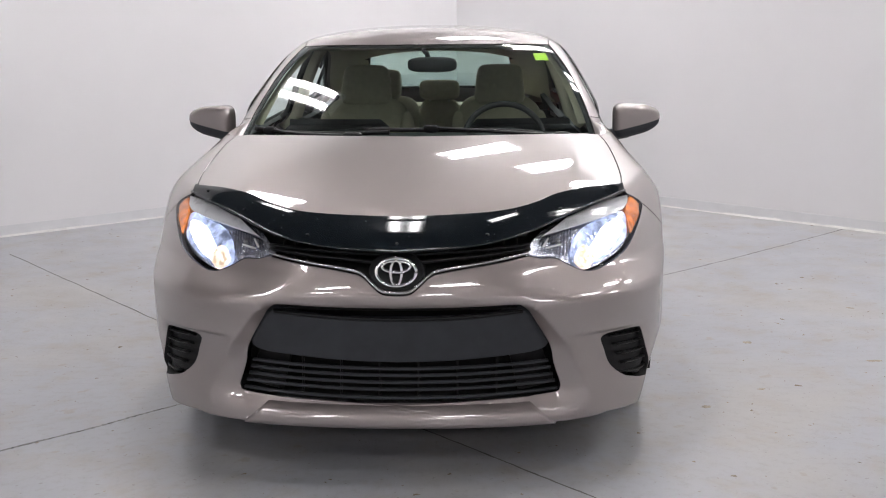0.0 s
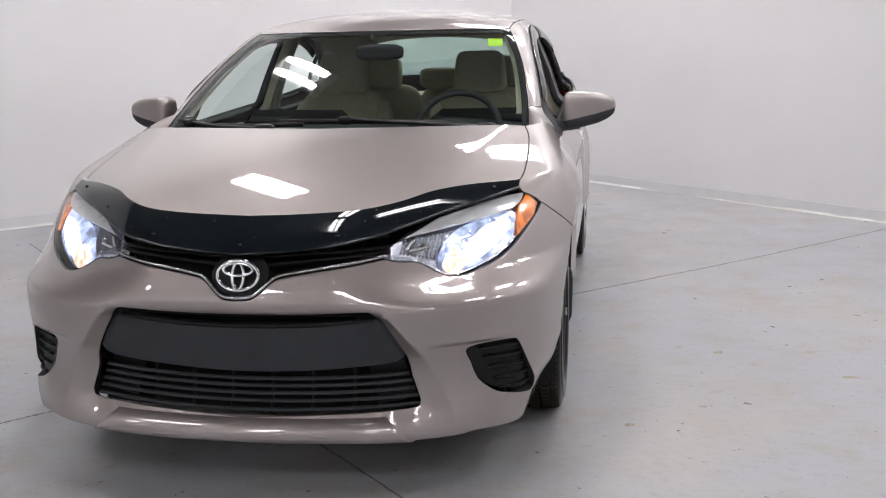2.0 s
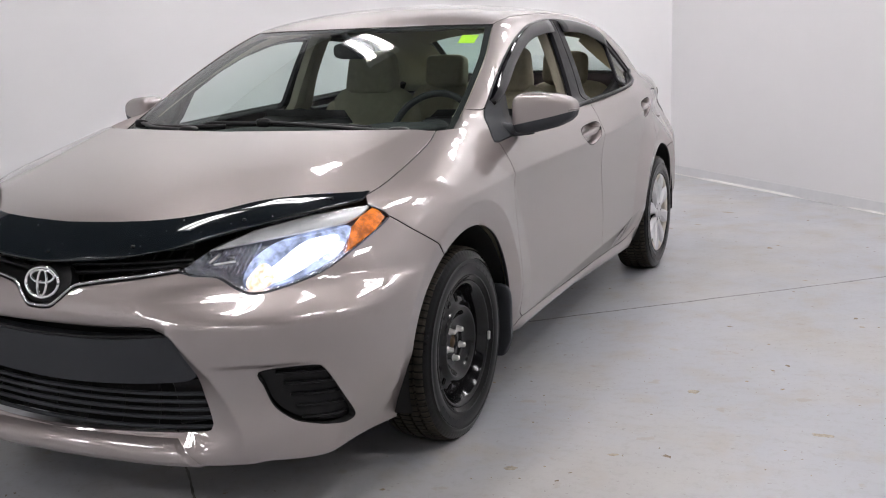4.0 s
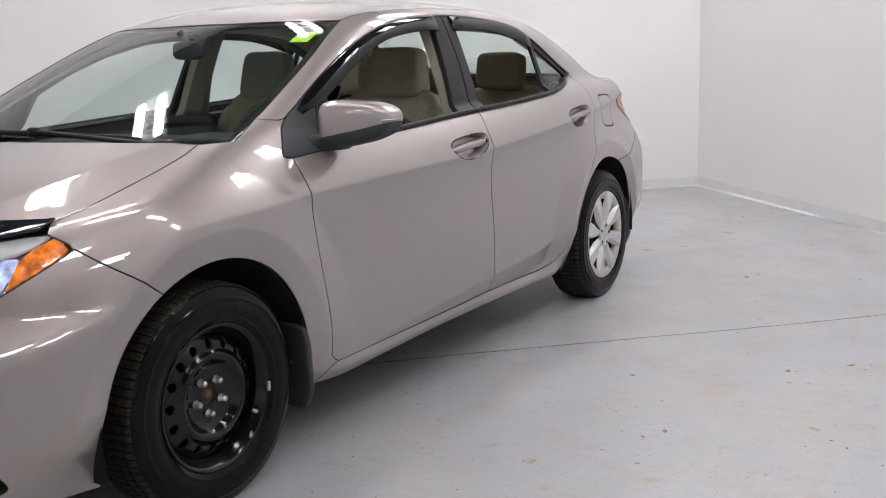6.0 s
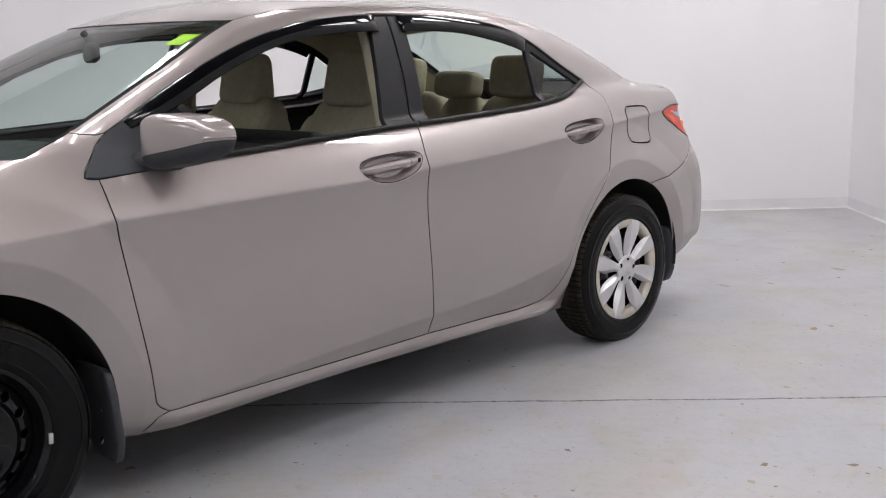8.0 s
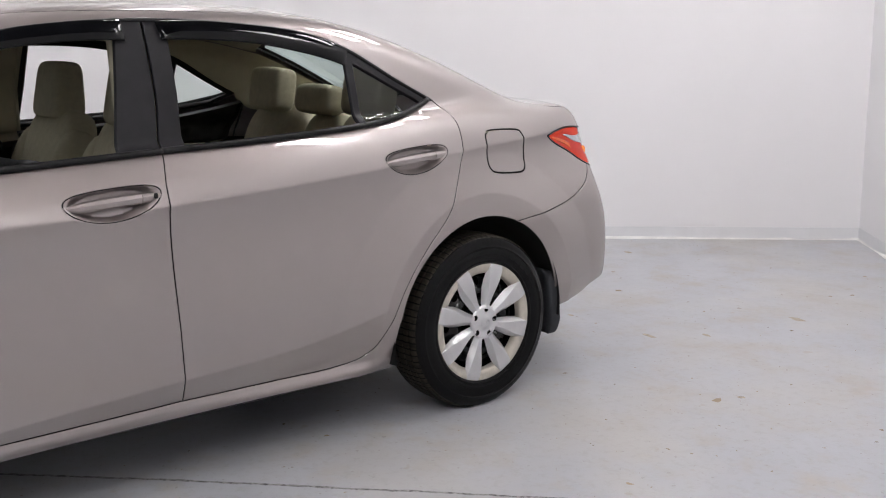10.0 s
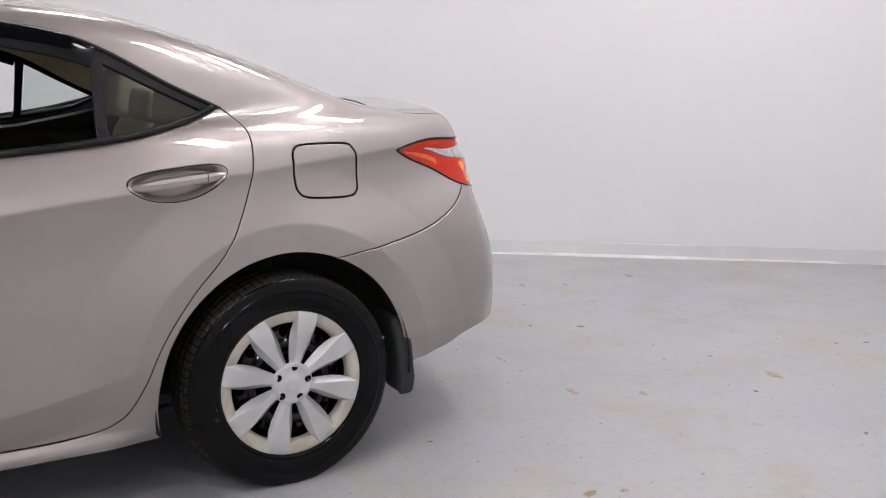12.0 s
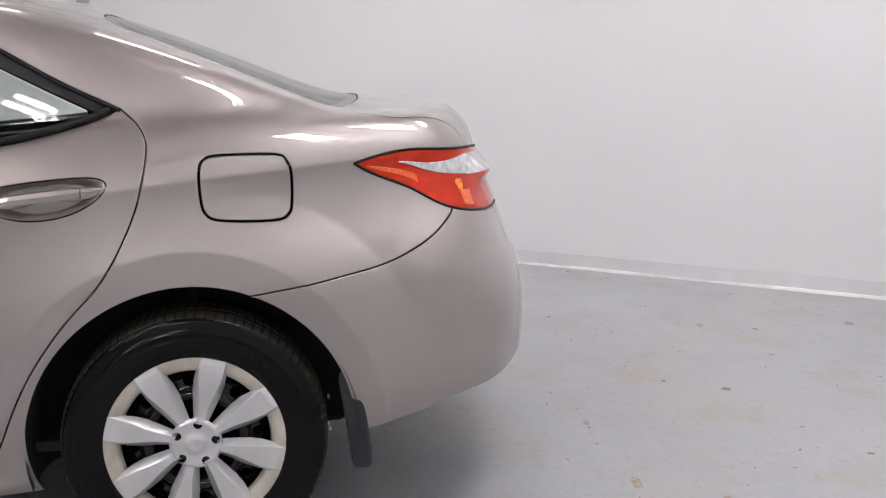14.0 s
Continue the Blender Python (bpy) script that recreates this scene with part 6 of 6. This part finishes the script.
both("pillar_trim", panel("side", on("side", poly([(1.455, 0.94), (1.62, 0.96), (1.60, 1.15), (1.615, 1.345), (1.50, 1.345), (1.478, 1.15)], 0.03), fp), f=fp, depth=0.04, gap=0.0, step=0.03), BEIGE_TRIM, car, "beige centre pillar trim")
fd = inner(0.075)
for pts, mat, label in (([(0.42, 0.80), (1.50, 0.82), (1.50, 0.972), (1.0, 0.945), (0.56, 0.925), (0.42, 0.90)], DASH, "black upper door trim"), ([(0.46, 0.32), (1.50, 0.32), (1.50, 0.82), (0.42, 0.80)], BEIGE_TRIM, "beige lower door trim"),
                        ([(1.60, 0.83), (2.52, 0.88), (2.56, 1.06), (2.45, 1.035), (2.24, 1.0), (1.84, 0.978), (1.60, 0.97)], DASH, "black upper door trim"), ([(1.60, 0.32), (2.20, 0.32), (2.40, 0.62), (2.52, 0.88), (1.60, 0.83)], BEIGE_TRIM, "beige lower door trim")):
    both("door_trim", panel("side", on("side", poly(pts, 0.03), fd), f=fd, depth=0.03, gap=0.0, step=0.04), mat, car, label)


def cushion(size, at, tilt, mat, parent, name, power=4.5, label="", crown=0.0, turn=0):
    v, fc = superbox(size, power, 44, 26)
    if crown:
        v[:, 2] += crown * (1 - (v[:, 0] / size[0]) ** 2) * (v[:, 2] > 0)
    ob = part(name, raw(name, v, fc), mat, parent, label, pose(*at, tilt, 0, turn))
    return ob


def front_seat(x):
    s = empty("front_seat", car)
    tagged(s, "beige cloth front seat with headrest")
    cushion((0.25, 0.26, 0.075), (x, 1.22, 0.47), 8, BEIGE_CLOTH, s, "seat_cushion")
    cushion((0.235, 0.075, 0.31), (x, 1.60, 0.765), -17, BEIGE_CLOTH, s, "backrest")
    for d in (-1, 1):
        cushion((0.045, 0.085, 0.26), (x + d * 0.215, 1.585, 0.745), -17, BEIGE_CLOTH, s, "side_bolster", 3.0)
        part("headrest_post", raw("headrest_post", *tube([(x + d * 0.07, 1.685, 1.00), (x + d * 0.07, 1.70, 1.07), (x + d * 0.07, 1.71, 1.12)], 0.006, 8)), NUT, s, "steel headrest post")
    v, fc = superbox((0.128, 0.058, 0.105), 6.0, 44, 26, lambda p: np.c_[p[:, 0] * (1 - 0.09 * p[:, 2] / 0.105), p[:, 1] * (1 - 0.15 * p[:, 2] / 0.105), p[:, 2]])
    part("headrest", raw("headrest", v, fc), BEIGE_CLOTH, s, "beige cloth headrest", pose(x, 1.665, 1.135, -6))


front_seat(0.355)
front_seat(-0.355)
bench = tagged(empty("rear_bench", car), "beige cloth rear bench with three headrests")
for x in (-0.36, 0.36):
    cushion((0.28, 0.27, 0.09), (x * 0.92, 2.20, 0.46), 6, BEIGE_CLOTH, bench, "seat_cushion")
    cushion((0.255, 0.075, 0.31), (x * 1.02, 2.555, 0.745), -20, BEIGE_CLOTH, bench, "backrest")
    v, fc = superbox((0.122, 0.055, 0.090), 5.5, 44, 26)
    part("headrest", raw("headrest", v, fc), BEIGE_CLOTH, bench, "beige cloth headrest", pose(x, 2.565, 1.115, -10))
cushion((0.14, 0.072, 0.30), (0, 2.555, 0.735), -20, BEIGE_CLOTH, bench, "backrest")
v, fc = superbox((0.125, 0.060, 0.060), 4.2, 44, 26)
part("headrest", raw("headrest", v, fc), BEIGE_CLOTH, bench, "beige cloth headrest", pose(0, 2.575, 1.080, -10))
for d in (-0.06, 0.06):
    part("headrest_post", raw("headrest_post", *tube([(d, 2.60, 0.98), (d, 2.60, 1.03), (d, 2.59, 1.08)], 0.006, 8)), NUT, bench)
bm = box_mesh((-0.60, 2.60, 0.93), (0.60, 3.10, 0.985), 0.02)
part("parcel_shelf", bm, BEIGE_TRIM, car, "beige parcel shelf under the rear window")
bm = box_mesh((-0.72, 0.30, 0.27), (0.72, 2.75, 0.30), 0.005)
part("carpet", bm, DASH, car)
bm = box_mesh((-0.70, 2.66, 0.30), (0.70, 2.72, 0.95), 0.02)
part("bulkhead", bm, VOID, car)


def dash_shape(p):
    u = p[:, 1] / 0.32
    p = p.copy()
    p[:, 2] += 0.02 * u - 0.012 * (p[:, 0] / 0.68) ** 2
    return p


v, fc = superbox((0.70, 0.31, 0.17), 5, 60, 30, dash_shape)
dash = part("dashboard", raw("dashboard", v, fc), DASH, car, "black soft-touch dashboard", pose(0, 0.47, 0.775))
v, fc = superbox((0.17, 0.10, 0.022), 2.6, 32, 18)
part("instrument_hood", raw("instrument_hood", v, fc), DASH, dash, "", pose(0.36, 0.12, 0.175))
a = np.linspace(0, 2 * np.pi, 49)
steering = empty("steering_wheel", car, pose(0.36, 0.83, 0.905, 62))
tagged(steering, "black three-spoke steering wheel")
part("rim", raw("rim", *tube(np.stack([0.182 * np.cos(a), 0.182 * np.sin(a), np.zeros(49)], 1), 0.014, 10)), DASH, steering)
v, fc = superbox((0.075, 0.065, 0.025), 3.0, 24, 14)
part("hub", raw("hub", v, fc), DASH, steering)
for t in (0, 180, 270):
    c, s = math.cos(math.radians(t)), math.sin(math.radians(t))
    part("spoke", raw("spoke", *tube([(0.06 * c, 0.06 * s, 0), (0.12 * c, 0.12 * s, 0), (0.178 * c, 0.178 * s, 0)], 0.013, 8, 0.5)), DASH, steering)
rear_view = empty("rear_view_mirror", car, pose(0.035, 0.79, 1.247, 0, 0, -20))
tagged(rear_view, "black interior rear-view mirror")
v, fc = superbox((0.118, 0.018, 0.034), 3.4, 40, 20)
part("housing", raw("housing", v, fc), DASH, rear_view)
part("stem", raw("stem", *tube([(-0.015, 0.01, 0.015), (-0.025, 0.0, 0.048), (-0.035, -0.015, 0.068)], 0.012, 8)), DASH, rear_view)
v, fc = superbox((0.108, 0.002, 0.027), 3.4, 32, 12)
part("glass", raw("glass", v + np.array([0, 0.018, 0]), fc), MIRROR, rear_view)
for s in (-1, 1):
    v, fc = superbox((0.16, 0.075, 0.010), 4, 24, 10)
    part("sun_visor", raw("sun_visor", v, fc), HEADLINER, car, "beige folded sun visor", pose(s * 0.33, 1.03, 1.335, 8))
